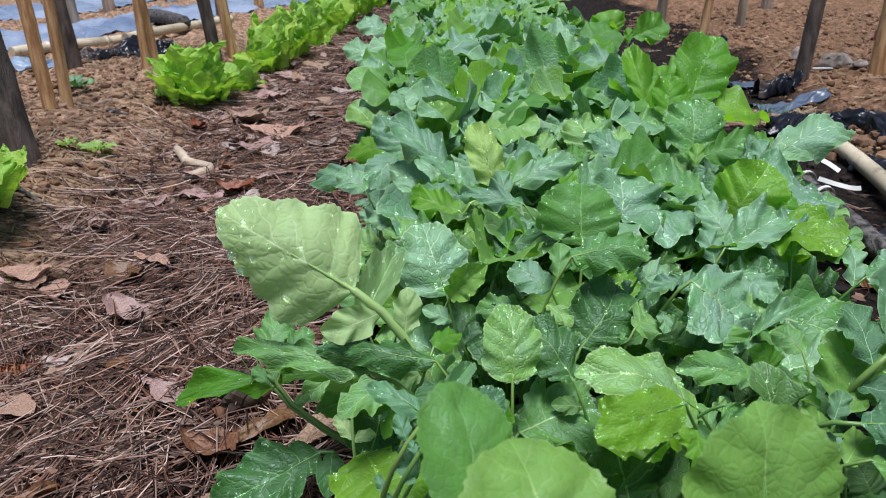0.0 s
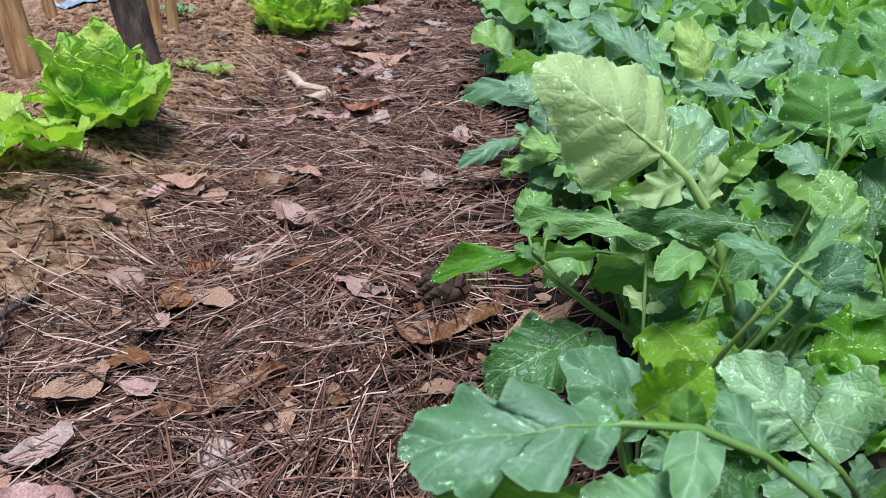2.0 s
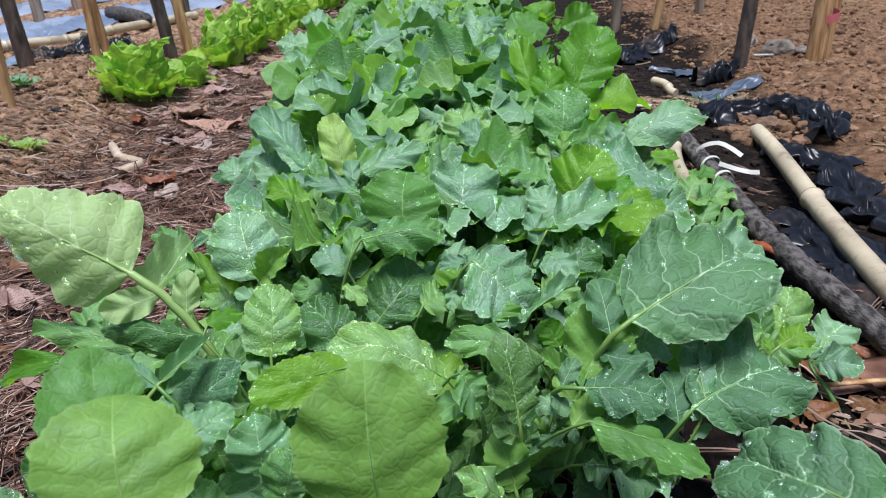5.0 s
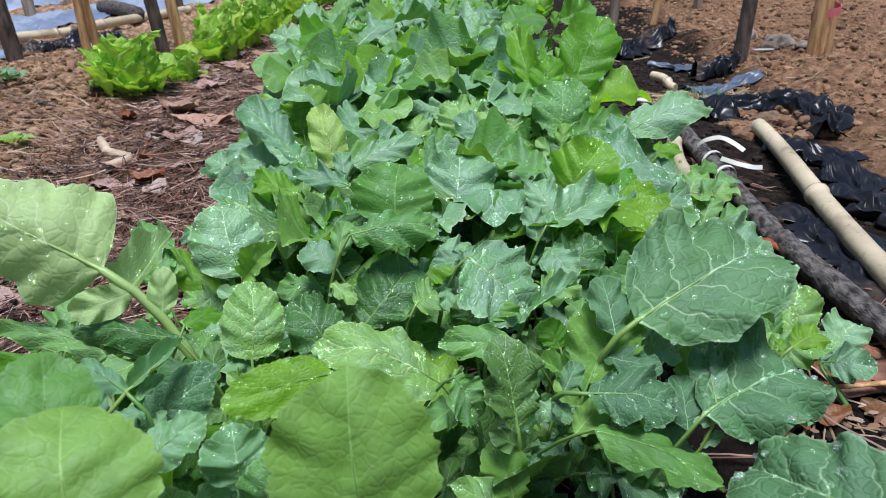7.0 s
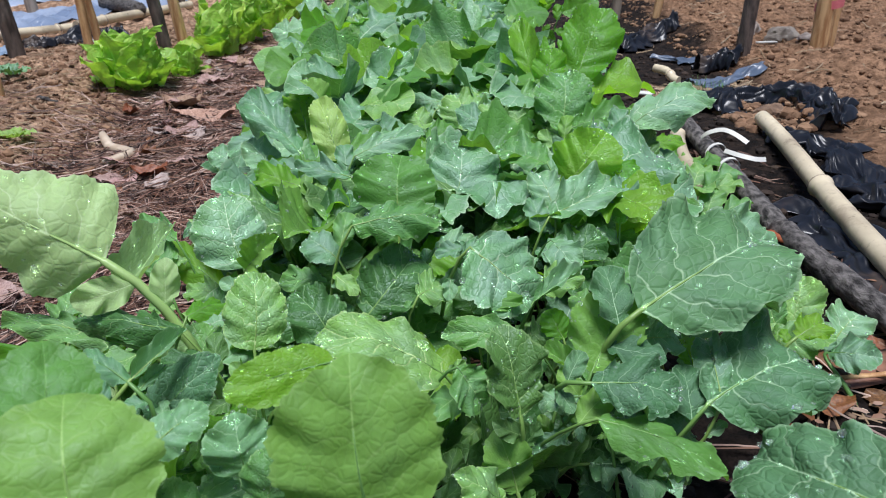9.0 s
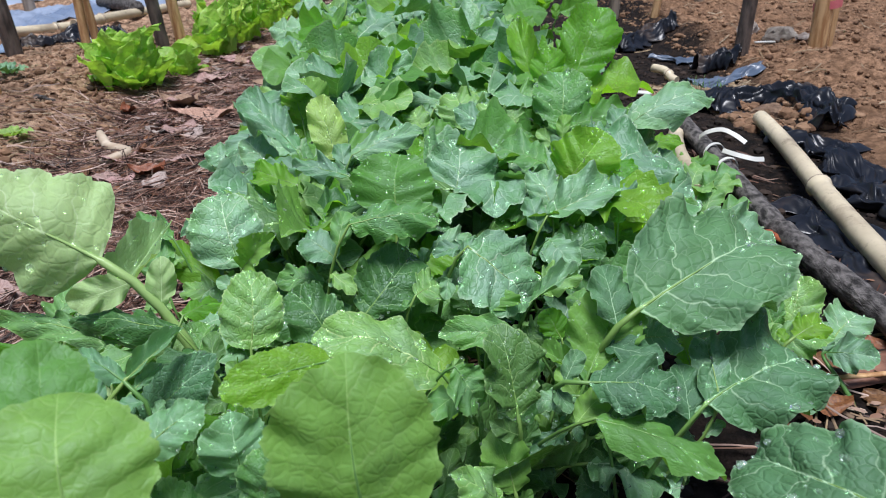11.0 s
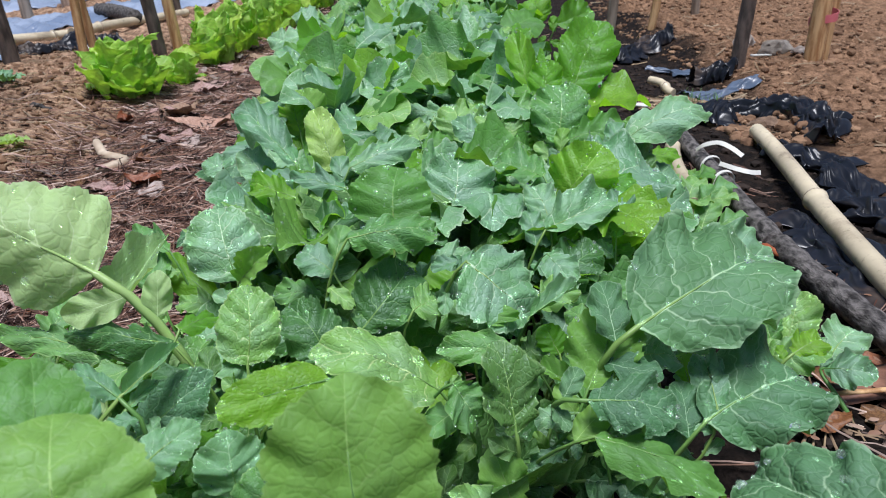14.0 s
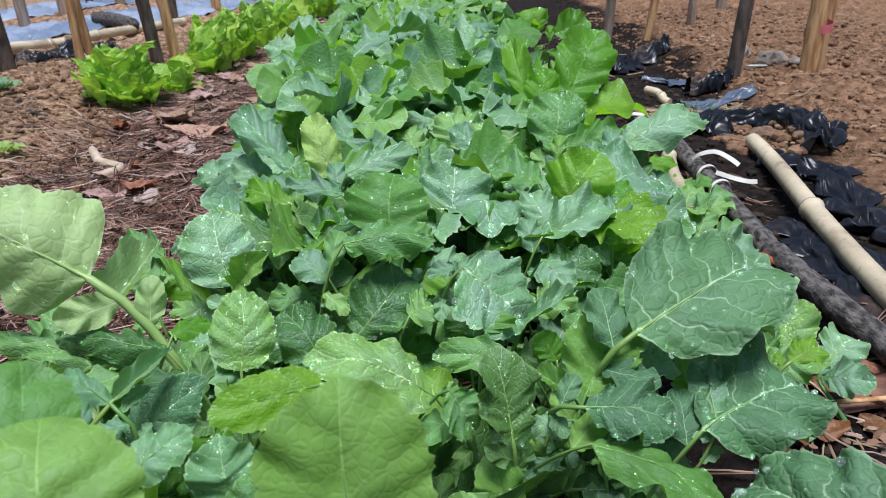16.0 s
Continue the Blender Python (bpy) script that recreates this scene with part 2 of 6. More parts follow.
tone = m.mix(m.ramp(m.noise(9, 4, m.coords()), 0.56, 0.68, 0, 0.75), tone, (0.13, 0.075, 0.045))
m.bump(streak, 0.5, 0.003)
BARE = m.done(tone, 0.62)
BARK = plain("dark_bark", (0.035, 0.027, 0.021), (0.13, 0.10, 0.08), 16, 0.85, 0.9, 0.006, (4, 4, 1.0))
WOODGREY = plain("weathered_wood", (0.20, 0.15, 0.11), (0.40, 0.32, 0.25), 10, 0.75, 0.5, 0.003, (6, 6, 0.7))
m = Mat("weathered_bamboo")
co = m.coords()
tone = m.mix(m.ramp(m.noise(6, 4, co), 0.35, 0.65), (0.66, 0.57, 0.40), (0.46, 0.39, 0.27))
tone = m.mix(m.ramp(m.noise(38, 6, co, 0.7), 0.56, 0.70, 0, 0.6), tone, (0.12, 0.09, 0.065))
m.bump(m.noise(70, 4, co), 0.25, 0.002)
tone = m.mix(m.ramp(m.noise(13, 5, co, 0.65), 0.5, 0.66, 0, 0.55), tone, (0.24, 0.18, 0.125))
BAMBOO = m.done(tone, m.ramp(m.noise(30, 3, co), 0.3, 0.7, 0.3, 0.6))
LOGBARK = plain("mouldy_log_bark", (0.012, 0.010, 0.009), (0.17, 0.155, 0.145), 85, 0.9, 0.9, 0.006, (1.4, 0.7, 1.4), 8)
def film_material(name, a, b_, rough):
    """Plastic film: glossy, with a net of sharp creases and dust."""
    m = Mat(name)
    co = m.coords()
    crease = m.node("ShaderNodeTexVoronoi", Scale=13.0)
    crease.feature = "DISTANCE_TO_EDGE"
    wv = m.n.new("ShaderNodeVectorMath")
    wv.operation = "ADD"
    nz = m.node("ShaderNodeTexNoise", Scale=14.0, Detail=3.0)
    m.link(co, nz.inputs["Vector"])
    sc = m.n.new("ShaderNodeVectorMath")
    sc.operation = "SCALE"
    sc.inputs["Scale"].default_value = 0.05
    m.link(nz.outputs["Color"], sc.inputs[0])
    m.link(co, wv.inputs[0])
    m.link(sc.outputs[0], wv.inputs[1])
    m.link(wv.outputs[0], crease.inputs["Vector"])
    h = m.math("ADD", m.math("MULTIPLY", crease.outputs["Distance"], 1.1), m.math("MULTIPLY", m.noise(22, 2, co), 0.4))
    m.bump(h, 0.08, 0.010)
    dust = m.ramp(m.noise(7, 4, co, 0.6), 0.55, 0.75, 0, 0.7)
    return m.done(m.mix(dust, m.mix(m.noise(5, 3, co), a, b_), (0.12, 0.08, 0.055)), m.ramp(dust, 0, 0.6, rough, 0.6), 0.0, 0.45)


PLASTIC = film_material("black_plastic_film", (0.006, 0.007, 0.010), (0.014, 0.016, 0.022), 0.30)
MULCH = plain("silvered_mulch_film", (0.17, 0.23, 0.33), (0.33, 0.40, 0.51), 3, 0.38, 0.5, 0.02, spec=0.6)
RIBBON = plain("white_plastic_ribbon", (0.58, 0.57, 0.52), (0.72, 0.71, 0.66), 12, 0.35)
POD = plain("dry_pod", (0.44, 0.34, 0.24), (0.62, 0.52, 0.40), 30, 0.6)
RED = plain("faded_red_tape", (0.50, 0.10, 0.10), (0.62, 0.19, 0.18), 12, 0.5)
WET_FILM = film_material("wet_blue_film", (0.05, 0.075, 0.12), (0.15, 0.19, 0.26), 0.28)
STONE = plain("pale_stone", (0.20, 0.16, 0.13), (0.42, 0.37, 0.32), 30, 0.85, 0.7, 0.004)
CONE = plain("pine_cone_scale", (0.035, 0.022, 0.015), (0.10, 0.065, 0.045), 60, 0.7)
RUST = plain("rotten_cone_scale", (0.22, 0.06, 0.018), (0.36, 0.12, 0.04), 60, 0.7)
m = Mat("water_drop")
m.bsdf.inputs["Transmission Weight"].default_value = 0.94
m.bsdf.inputs["IOR"].default_value = 1.33
WATER = m.done((0.86, 0.95, 0.90), 0.03, 0.0, 0.8)


# ---- building helpers ----
def mesh_of(name, verts, faces, material=None, smooth=True, uvs=None):
    me = bpy.data.meshes.new(name)
    me.from_pydata([tuple(map(float, p)) for p in verts], [], [tuple(map(int, q)) for q in faces])
    if uvs is not None:
        lay = me.uv_layers.new(name="UVMap")
        idx = np.empty(len(me.loops), np.int32)
        me.loops.foreach_get("vertex_index", idx)
        lay.data.foreach_set("uv", np.asarray(uvs, np.float32)[idx].ravel())
    if material:
        me.materials.append(material)
    me.polygons.foreach_set("use_smooth", [smooth] * len(me.polygons))
    me.update()
    return me


def part(name, me, parent, m=None, label=""):
    ob = new(name, me)
    ob.parent = parent
    if m is not None:
        ob.matrix_basis = m
    return tagged(ob, label)


def thing(name, x, y, z, label, category, group="", rz=0.0):
    ob = new(name)
    ob.matrix_basis = pose(x, y, z, 0, 0, rz)
    return tagged(ob, label, category, group)


def dress(ob, material):
    ob.material_slots[0].link = "OBJECT"
    ob.material_slots[0].material = material
    return ob


def tube(points, radii, sides=6, cap=True):
    """Vertices and faces of a round rod along the points."""
    pts = [Vector(p) for p in points]
    n = len(pts)
    verts, faces = [], []
    ref = None
    for k in range(n):
        d = (pts[min(k + 1, n - 1)] - pts[max(k - 1, 0)]).normalized()
        if ref is None:
            ref = d.orthogonal()
        a = (ref - d * ref.dot(d)).normalized()
        ref = a
        b = d.cross(a)
        for s in range(sides):
            t = 2 * math.pi * s / sides
            verts.append(pts[k] + (a * math.cos(t) + b * math.sin(t)) * radii[k])
    for k in range(n - 1):
        for s in range(sides):
            q = (s + 1) % sides
            faces.append((k * sides + s, k * sides + q, (k + 1) * sides + q, (k + 1) * sides + s))
    if cap:
        faces += [tuple(range(sides))[::-1], tuple((n - 1) * sides + s for s in range(sides))]
    return verts, faces


def bez(a, b, c, d, n):
    out = []
    for k in range(n):
        t = k / (n - 1)
        out.append(a * (1 - t) ** 3 + b * 3 * t * (1 - t) ** 2 + c * 3 * t * t * (1 - t) + d * t ** 3)
    return out


def height(x, y):
    """The lie of the land: path level 0, lettuce bed raised on one side, furrow and tilled plot on the other."""
    s = lambda a, b, v: (lambda t: t * t * (3 - 2 * t))(min(1, max(0, (v - a) / (b - a))))
    h = 0.065 * s(-0.68, -1.0, x) + 0.025 * s(-0.30, -0.12, x) * s(0.50, 0.36, x)
    h += 0.045 * s(0.78, 1.0, x) + 0.02 * s(3, 6, y)
    near = 1.0 if abs(x) < 3 and y < 7 else 0.3
    p = Vector((x, y, 0.0))
    rough = s(0.78, 1.0, x) + s(-0.8, -1.0, x)
    h += 0.021 * rough * near * noise.noise(p * 8.5)
    if near == 1.0:
        h += rough * (0.016 * noise.noise(p * 19.0) + 0.012 * (0.4 - abs(noise.noise(p * 34.0))))
    h += near * (0.016 * noise.noise(p * 4.0) + 0.008 * noise.noise(p * 13.0) + (0.006 * noise.noise(p * 31.0) if near == 1.0 else 0))
    return h


# ---- ground ----
def ground():
    def spread(lo, hi, step, far):
        mid = np.arange(lo, hi + 1e-6, step)
        out = np.geomspace(0.08, far, 18)
        return np.concatenate([lo - out[::-1], mid, hi + out])
    xs, ys = spread(-2.0, 2.0, 0.016, 300), spread(0.0, 4.6, 0.018, 300)
    verts = [(x, y, height(x, y)) for y in ys for x in xs]
    nx = len(xs)
    faces = [(j * nx + i, j * nx + i + 1, (j + 1) * nx + i + 1, (j + 1) * nx + i) for j in range(len(ys) - 1) for i in range(nx - 1)]
    tagged(new("ground", mesh_of("ground", verts, faces, EARTH)), "brown tilled garden soil, dark between the beds, with shade put into its colour", "ground", kind="structure")


ground()


# ---- leaves ----
COLUMNS = {"fine": (0.07, 0.30, 0.55, 0.78, 0.92, 1.0), "far": (0.3, 0.7, 1.0)}
MIDRIB = {}
# each style: arch, cup, ruffle, lobes, widest place
SHAPE = {"arch": (0.17, -0.10, 0.085, 0.035, 1.00), "wavy": (0.10, 0.02, 0.140, 0.050, 1.05), "cup": (0.02, 0.18, 0.110, 0.045, 1.10), "lobed": (0.10, -0.02, 0.100, 0.110, 1.10),
         "crinkle": (0.10, -0.20, 0.120, 0.070, 1.00), "fold": (0.08, 0.50, 0.100, 0.060, 1.00), "heart": (0.09, -0.03, 0.075, 0.050, 0.86), "broad": (0.05, 0.05, 0.100, 0.045, 1.16),
         "delta": (0.03, -0.30, 0.050, 0.085, 0.64), "smooth": (0.07, -0.03, 0.030, 0.050, 0.86)}


def leaf_mesh(name, seed, style, nu=60, grain="fine", teeth=1.0):
    """A blade one long (y) and one wide (x), from its base at the origin to its tip. Its rows run along the side veins to a lobed,
    sharply toothed margin that waves up and down; the surface bulges between the veins."""
    rng = random.Random(seed)
    arch, cup, ruff, lobe, widest = SHAPE[style]
    arch *= rng.uniform(0.6, 1.4)
    ph = [[rng.uniform(0, 6.28) for _ in range(6)] for _ in range(2)]
    lobes = [rng.uniform(4.2, 6.2) for _ in range(2)]
    saw = [rng.uniform(13, 18) for _ in range(2)]
    calm = 0.3 if style == "smooth" else 1.0
    skew, twist = rng.uniform(-0.05, 0.05), rng.uniform(-0.16, 0.16)
    droop = rng.uniform(0.1, 0.9) if style != "fold" else 0.1
    lean = [rng.uniform(0.92, 1.05) for _ in range(2)]
    o = Vector((seed * 1.7, seed * 0.31, 0))
    vs = [-c for c in COLUMNS[grain][::-1]] + [0.0] + list(COLUMNS[grain])

    def outline(y, h):
        w = max(0.0, 1 - abs(2 * y ** widest - 1) ** 2.3) ** 0.55
        if style == "delta":
            w = min(1.0, y / 0.24) ** 0.6 * max(0.0, 1 - y) ** 0.55 * 1.1
        if style == "lobed" and y < 0.66:
            w *= 0.42 + 0.58 * abs(math.sin(math.pi * (y * 2.9 + 0.3 + 0.12 * h)))
        elif style not in ("heart", "arch", "broad", "delta", "smooth") and y < 0.26:
            w *= 0.62 + 0.38 * abs(math.sin(11 * y + ph[h][0]))
        return w * lean[h]

    verts, uvs, faces = [], [], []
    for j in range(nu + 1):
        u = j / nu
        out = u + 0.28 * math.sin(math.pi * u)
        for v in vs:
            h, e = (0 if v < 0 else 1), abs(v)
            w = outline(out, h)
            x, y = 0.5 * w * v, u + (out - u) * e ** 1.15
            sc = abs(math.sin(math.pi * lobes[h] * out + ph[h][1]))
            grow = lobe * (1.45 - out) * (sc - 0.62) * 1.6 + 0.03 * math.sin(5 * out + ph[h][2])
            if e > 0.98 and grain == "fine":
                q = (saw[h] * out + ph[h][3]) % 1
                grow += teeth * 0.050 * ((q / 0.7 if q < 0.7 else (1 - q) / 0.3) - 0.55)
            grow *= e ** 2.5 * min(1.0, 5 * u) * min(1.0, 9 * (1 - u) + 0.25)
            x, y = x * (1 + grow) + skew * math.sin(math.pi * u), 0.5 + (y - 0.5) * (1 + 0.8 * grow)
            z = arch * 4 * u * (1 - u) + cup * e ** 1.5 * w * 0.8 + twist * v * w * (u - 0.35)
            edge = math.sin(13 * out + ph[h][4]) + 0.55 * math.sin(27 * out + ph[h][5])
            z += ruff * e ** 2.2 * w * edge
            z -= droop * max(0.0, y - 0.55) ** 2
            p = Vector((x * 5.0, y * 5.0, 0)) + o
            z += 0.06 * noise.noise(p * 0.9) * min(1, 3 * u) + calm * 0.018 * noise.noise(p * 2.6)
            puff = abs(math.sin(math.pi * (VEINS * u + 0.5 + 0.5 * h))) ** 0.8
            z += calm * 0.011 * (1 + 0.8 * noise.noise(p * 0.7)) * puff * min(1, 3.5 * e) * (1.1 - 0.6 * e) * min(1.0, 1.5 * w)
            if style == "crinkle":
                z += 0.024 * math.sin(u * 46 + e * 9) * e
            z -= calm * 0.014 * math.exp(-(v / 0.09) ** 2) * w
            verts.append((x, y, z))
            uvs.append((0.5 + 0.5 * v * min(1.0, w), u))
    m = len(vs)
    bites = []
    if seed % 3 == 0 and style not in ("delta", "heart", "smooth"):
        bites = [(rng.uniform(0.35, 0.8), rng.choice((-1, 1)) * rng.uniform(0.94, 1.0), rng.uniform(0.015, 0.04)) for _ in range(3)]
    for j in range(nu):
        for k in range(m - 1):
            uu, vv = (j + 0.5) / nu, 0.5 * (vs[k] + vs[k + 1])
            if any(math.hypot(uu - p, (vv - q) * 0.5) < r for p, q, r in bites):
                continue
            faces.append((j * m + k, j * m + k + 1, (j + 1) * m + k + 1, (j + 1) * m + k))
    me = mesh_of(name, verts, faces, LEAF["mid"], True, uvs)
    me.attributes.new("rim", "FLOAT", "POINT").data.foreach_set("value", [abs(v) for v in vs] * (nu + 1))
    MIDRIB[me.name] = [verts[int(nu * t) * m + m // 2] for t in (0.04, 0.14, 0.25, 0.36, 0.48, 0.60)]
    return me


def lettuce_mesh(name, seed, nu=30, nv=9):
    """A spoon-shaped, blistered lettuce blade with a rounded, frilled end and a thick pale midrib."""
    rng = random.Random(seed)
    ph = [rng.uniform(0, 6.28) for _ in range(8)]
    o = Vector((seed * 2.1, seed * 0.7, 0))
    bow = rng.uniform(-0.35, 0.22)
    verts, uvs, faces = [], [], []
    for j in range(nu + 1):
        u = j / nu
        w = (0.30 + 0.80 * min(1.0, u / 0.62) ** 1.3) * max(0.0, 1 - u ** 3.0) ** 0.5
        for k in range(-nv, nv + 1):
            v = k / nv
            e = abs(v)
            rim = max(e, u ** 6)
            x = 0.5 * w * v * (1 + 0.05 * math.sin(9 * u + ph[0] + (v > 0) * 2))
            y = u - 0.12 * e ** 2 * u
            z = 0.20 * e ** 1.8 * w * (1 - 0.4 * u) - bow * max(0, u - 0.45) ** 2 * 1.6 + 0.10 * u * (1 - u)
            th = math.atan2(x, y - 0.45)
            z += rim ** 3 * (0.060 * math.sin(6 * th + ph[1]) + 0.014 * math.sin(13 * th + ph[2]))
            q = Vector((x * 5.0, y * 5.0, 0)) + o
            z += 0.03 * noise.noise(q * 0.8) + 0.05 * (0.5 - abs(noise.noise(q * 2.2))) * min(1, 2 * u) + 0.018 * (0.5 - abs(noise.noise(q * 4.2))) * min(1, 2 * u)
            z -= 0.03 * math.exp(-(v / 0.12) ** 2)
            verts.append((x, y, z))
            uvs.append((0.5 + 0.5 * v * min(1.0, w), u))
    m = 2 * nv + 1
    faces = [(j * m + k, j * m + k + 1, (j + 1) * m + k + 1, (j + 1) * m + k) for j in range(nu) for k in range(m - 1)]
    return mesh_of(name, verts, faces, LEAF["lettuce"], True, uvs)


STYLES = tuple(SHAPE)
FINE = {s: [leaf_mesh("leaf_blade", 3 * i + 11 * n + 1 + (i == 2) * 1, s, 60, "fine", 1.1) for i in range(4)] for n, s in enumerate(STYLES)}
COARSE = {s: [leaf_mesh("leaf_blade_far", 5 * i + 7 * n + 2, s, 26, "far") for i in range(4)] for n, s in enumerate(STYLES)}
FRILL = [lettuce_mesh("lettuce_blade", 31 + i) for i in range(6)]


def ico(sub=1):
    bm = bmesh.new()
    bmesh.ops.create_icosphere(bm, subdivisions=sub, radius=1.0)
    v = np.array([p.co for p in bm.verts])
    f = np.array([[q.index for q in p.verts] for p in bm.faces])
    bm.free()
    return v, f


ICO1, ICO2 = ico(1), ico(3)
LUMP = ico(2)
LUMP = (np.array([p * (1 + 0.28 * noise.noise(Vector(p) * 1.7) + 0.12 * noise.noise(Vector(p) * 4.1)) for p in LUMP[0]]), LUMP[1])


def scatter_mesh(name, items, shape, material, smooth=True):
    """One mesh of many small copies: items are (place, three scales, turn about z)."""
    sv, sf = shape
    vs, fs = [], []
    for n, (c, s, a) in enumerate(items):
        p = sv * np.array(s)
        ca, sa = math.cos(a), math.sin(a)
        vs.append(np.stack([p[:, 0] * ca - p[:, 1] * sa, p[:, 0] * sa + p[:, 1] * ca, p[:, 2]], 1) + np.array(c))
        fs.append(sf + n * len(sv))
    return mesh_of(name, np.concatenate(vs), np.concatenate(fs), material, smooth)


def leaf_matrix(base, tip, normal, width):
    b, t = Vector(base), Vector(tip)
    y = t - b
    ln = y.length
    y.normalize()
    z = Vector(normal)
    z = (z - y * z.dot(y)).normalized()
    x = y.cross(z)
    rot = Matrix((x, y, z)).transposed().to_4x4()
    return Matrix.Translation(b) @ rot @ Matrix.Diagonal((width, ln, 0.5 * (width + ln), 1)), ln


def drops_mesh(me, count, rng, size, flat=0.55):
    """Water drops that sit on the upper face of a blade, in the blade's own unit space."""
    items = []
    polys = me.polygons
    for _ in range(count):
        p = polys[rng.randrange(len(polys))]
        r = size * rng.choice((0.22, 0.26, 0.3, 0.33, 0.4, 0.5, 0.75))
        items.append((Vector(p.center) + Vector(p.normal) * r * 0.25, (r * rng.uniform(0.8, 1.2), r * rng.uniform(0.8, 1.2), r * flat), 0))
    return scatter_mesh("dew", items, ICO1, WATER)


rngd = random.Random(5)
DROPS, WIDE_DROPS = {}, {}
for st in FINE:
    for me in FINE[st]:
        DROPS[me.name] = drops_mesh(me, 46, rngd, 0.050)
        WIDE_DROPS[me.name] = drops_mesh(me, 70, rngd, 0.029)
for st in COARSE:
    for me in COARSE[st]:
        DROPS[me.name] = drops_mesh(me, 18, rngd, 0.03)


# ---- mustard plants ----
def mustard_plant(x, y):
    return thing("mustard_plant", x, y, height(x, y) - 0.004, "leafy mustard green plant, wet with rain drops, in the bed", "plant", "mustard plants in the bed")


def add_leaf(plant, kind, base, tip, normal, width, me, drops=True, rib=True, sides=6, straight=False, leaflets=0):
    """A blade with its drops, and the stalk that carries it from the plant's foot."""
    origin = Vector(plant.matrix_basis.translation)
    m, ln = leaf_matrix(Vector(base) - origin, Vector(tip) - origin, normal, width)
    leaf = dress(part("leaf", me, plant, m), LEAF[kind])
    if drops:
        d = part("dew", (WIDE_DROPS if ln > 0.12 and me.name in WIDE_DROPS else DROPS)[me.name], leaf, Matrix())
        d.visible_shadow = False
        tagged(d, kind="stuff")
    b, t = Vector(base) - origin, Vector(tip) - origin
    axis = (t - b).normalized()
    reach = b.length
    path = bez(Vector((0, 0, 0)), Vector((b.x * 0.25, b.y * 0.25, 0.5 * b.z)), b - axis * min(0.028, 0.35 * reach) - Vector((0, 0, 0.16 * b.z)), b, 8)
    if straight:
        path = bez(Vector((0, 0, 0)), Vector((b.x * 0.35, b.y * 0.35, 0.55 * b.z)), b - axis * 0.22 * reach, b, 8)
    r0 = (0.0018 if straight else 0.0012) + (0.016 if straight else 0.011) * min(width, 0.13)
    if kind == "pale" and straight:
        r0 *= 1.45
    radii = [r0 * (1.1 - 0.5 * k / 7) for k in range(8)]
    if rib:
        for k, p in enumerate(MIDRIB[me.name]):
            path.append(m @ Vector(p))
            radii.append(r0 * 0.30 * (1 - k / 5.5) + 0.0001)
    if leaflets:
        for k in range(leaflets):
            at = path[6 - k] if k < 3 else path[4]
            sgn = 1 if k % 2 else -1
            sd = axis.cross(Vector(normal)).normalized() * sgn
            ll = min(0.045, 0.42 * ln) * (1 - 0.16 * k)
            tipl = at + (sd * 0.85 + axis * 0.45 + Vector((0, 0, 0.25))).normalized() * ll
            lm, _ = leaf_matrix(at, tipl, normal, ll * 0.55)
            dress(part("leaflet", COARSE["wavy"][k % 3], plant, lm), LEAF[kind])
    v, f = tube(path, radii, sides)
    part("stalk", mesh_of("stalk", v, f, PALE_STALK if kind == "pale" else STALK), plant, Matrix())
    return leaf


NEAR_PLANTS = []
hero_rng = random.Random(77)


def hero(kind, base, tip, normal, width, style, root=None):
    """A leaf that stands where it can be told apart; it joins the nearest plant that could carry it."""
    b, t = Vector(base), Vector(tip)
    straight = root_given = root is not None
    if root is None:
        back = (b - t)
        back.z = 0
        back = back.normalized() * 0.04 if back.length > 0.01 else Vector((0, 0.03, 0))
        back.y += 0.045 if b.y < 1.0 else 0.02
        root = (b.x + back.x, b.y + back.y)
    best = min(NEAR_PLANTS, key=lambda p: (p.location.x - root[0]) ** 2 + (p.location.y - root[1]) ** 2, default=None)
    if best is None or math.hypot(best.location.x - root[0], best.location.y - root[1]) > 0.055:
        best = mustard_plant(min(0.42, max(-0.24, root[0])), root[1])
        NEAR_PLANTS.append(best)
    add_leaf(best, kind, base, tip, normal, width, hero_rng.choice(FINE[style]), drops=kind != "green" or not straight, straight=straight, leaflets=hero_rng.choice((1, 2, 3, 4)))
    if root_given or b.y < 0.36 or (b.y < 0.52 and b.x > -0.04):
        return
    px, py, pz = best.location
    for k in range(2 if b.y < 1.1 else 1):
        a = hero_rng.uniform(0, 6.28)
        out = Vector((math.cos(a), math.sin(a) * 0.8, 0))
        if px < -0.06:
            out.x = abs(out.x)
        f = hero_rng.uniform(0.45, 0.72)
        foot = Vector((px, py, pz)).lerp(b, f) + out * 0.012
        ln = hero_rng.uniform(0.045, 0.075)
        end = foot + (out + Vector((0, 0, hero_rng.uniform(-0.1, 0.7)))).normalized() * ln
        # under-leaves often take the darker kinds, so crevices look shaded
        add_leaf(best, hero_rng.choice(("mid", "mid", "blue", "dark", "dark", "yellow")), foot, end, (hero_rng.uniform(-0.3, 0.3), -0.5, 0.9), ln * hero_rng.uniform(0.75, 1.0),
                 hero_rng.choice(FINE[hero_rng.choice(("arch", "wavy", "cup", "fold"))]), rib=False, sides=5)


hero("pale", (-0.188, 0.429, 0.250), (-0.266, 0.424, 0.309), (0.27, -0.87, 0.32), 0.094, "delta", (-0.10, 0.43))
hero("deep", (0.150, 0.396, 0.214), (0.259, 0.458, 0.241), (0.02, -0.46, 0.89), 0.098, "broad", (0.13, 0.46))
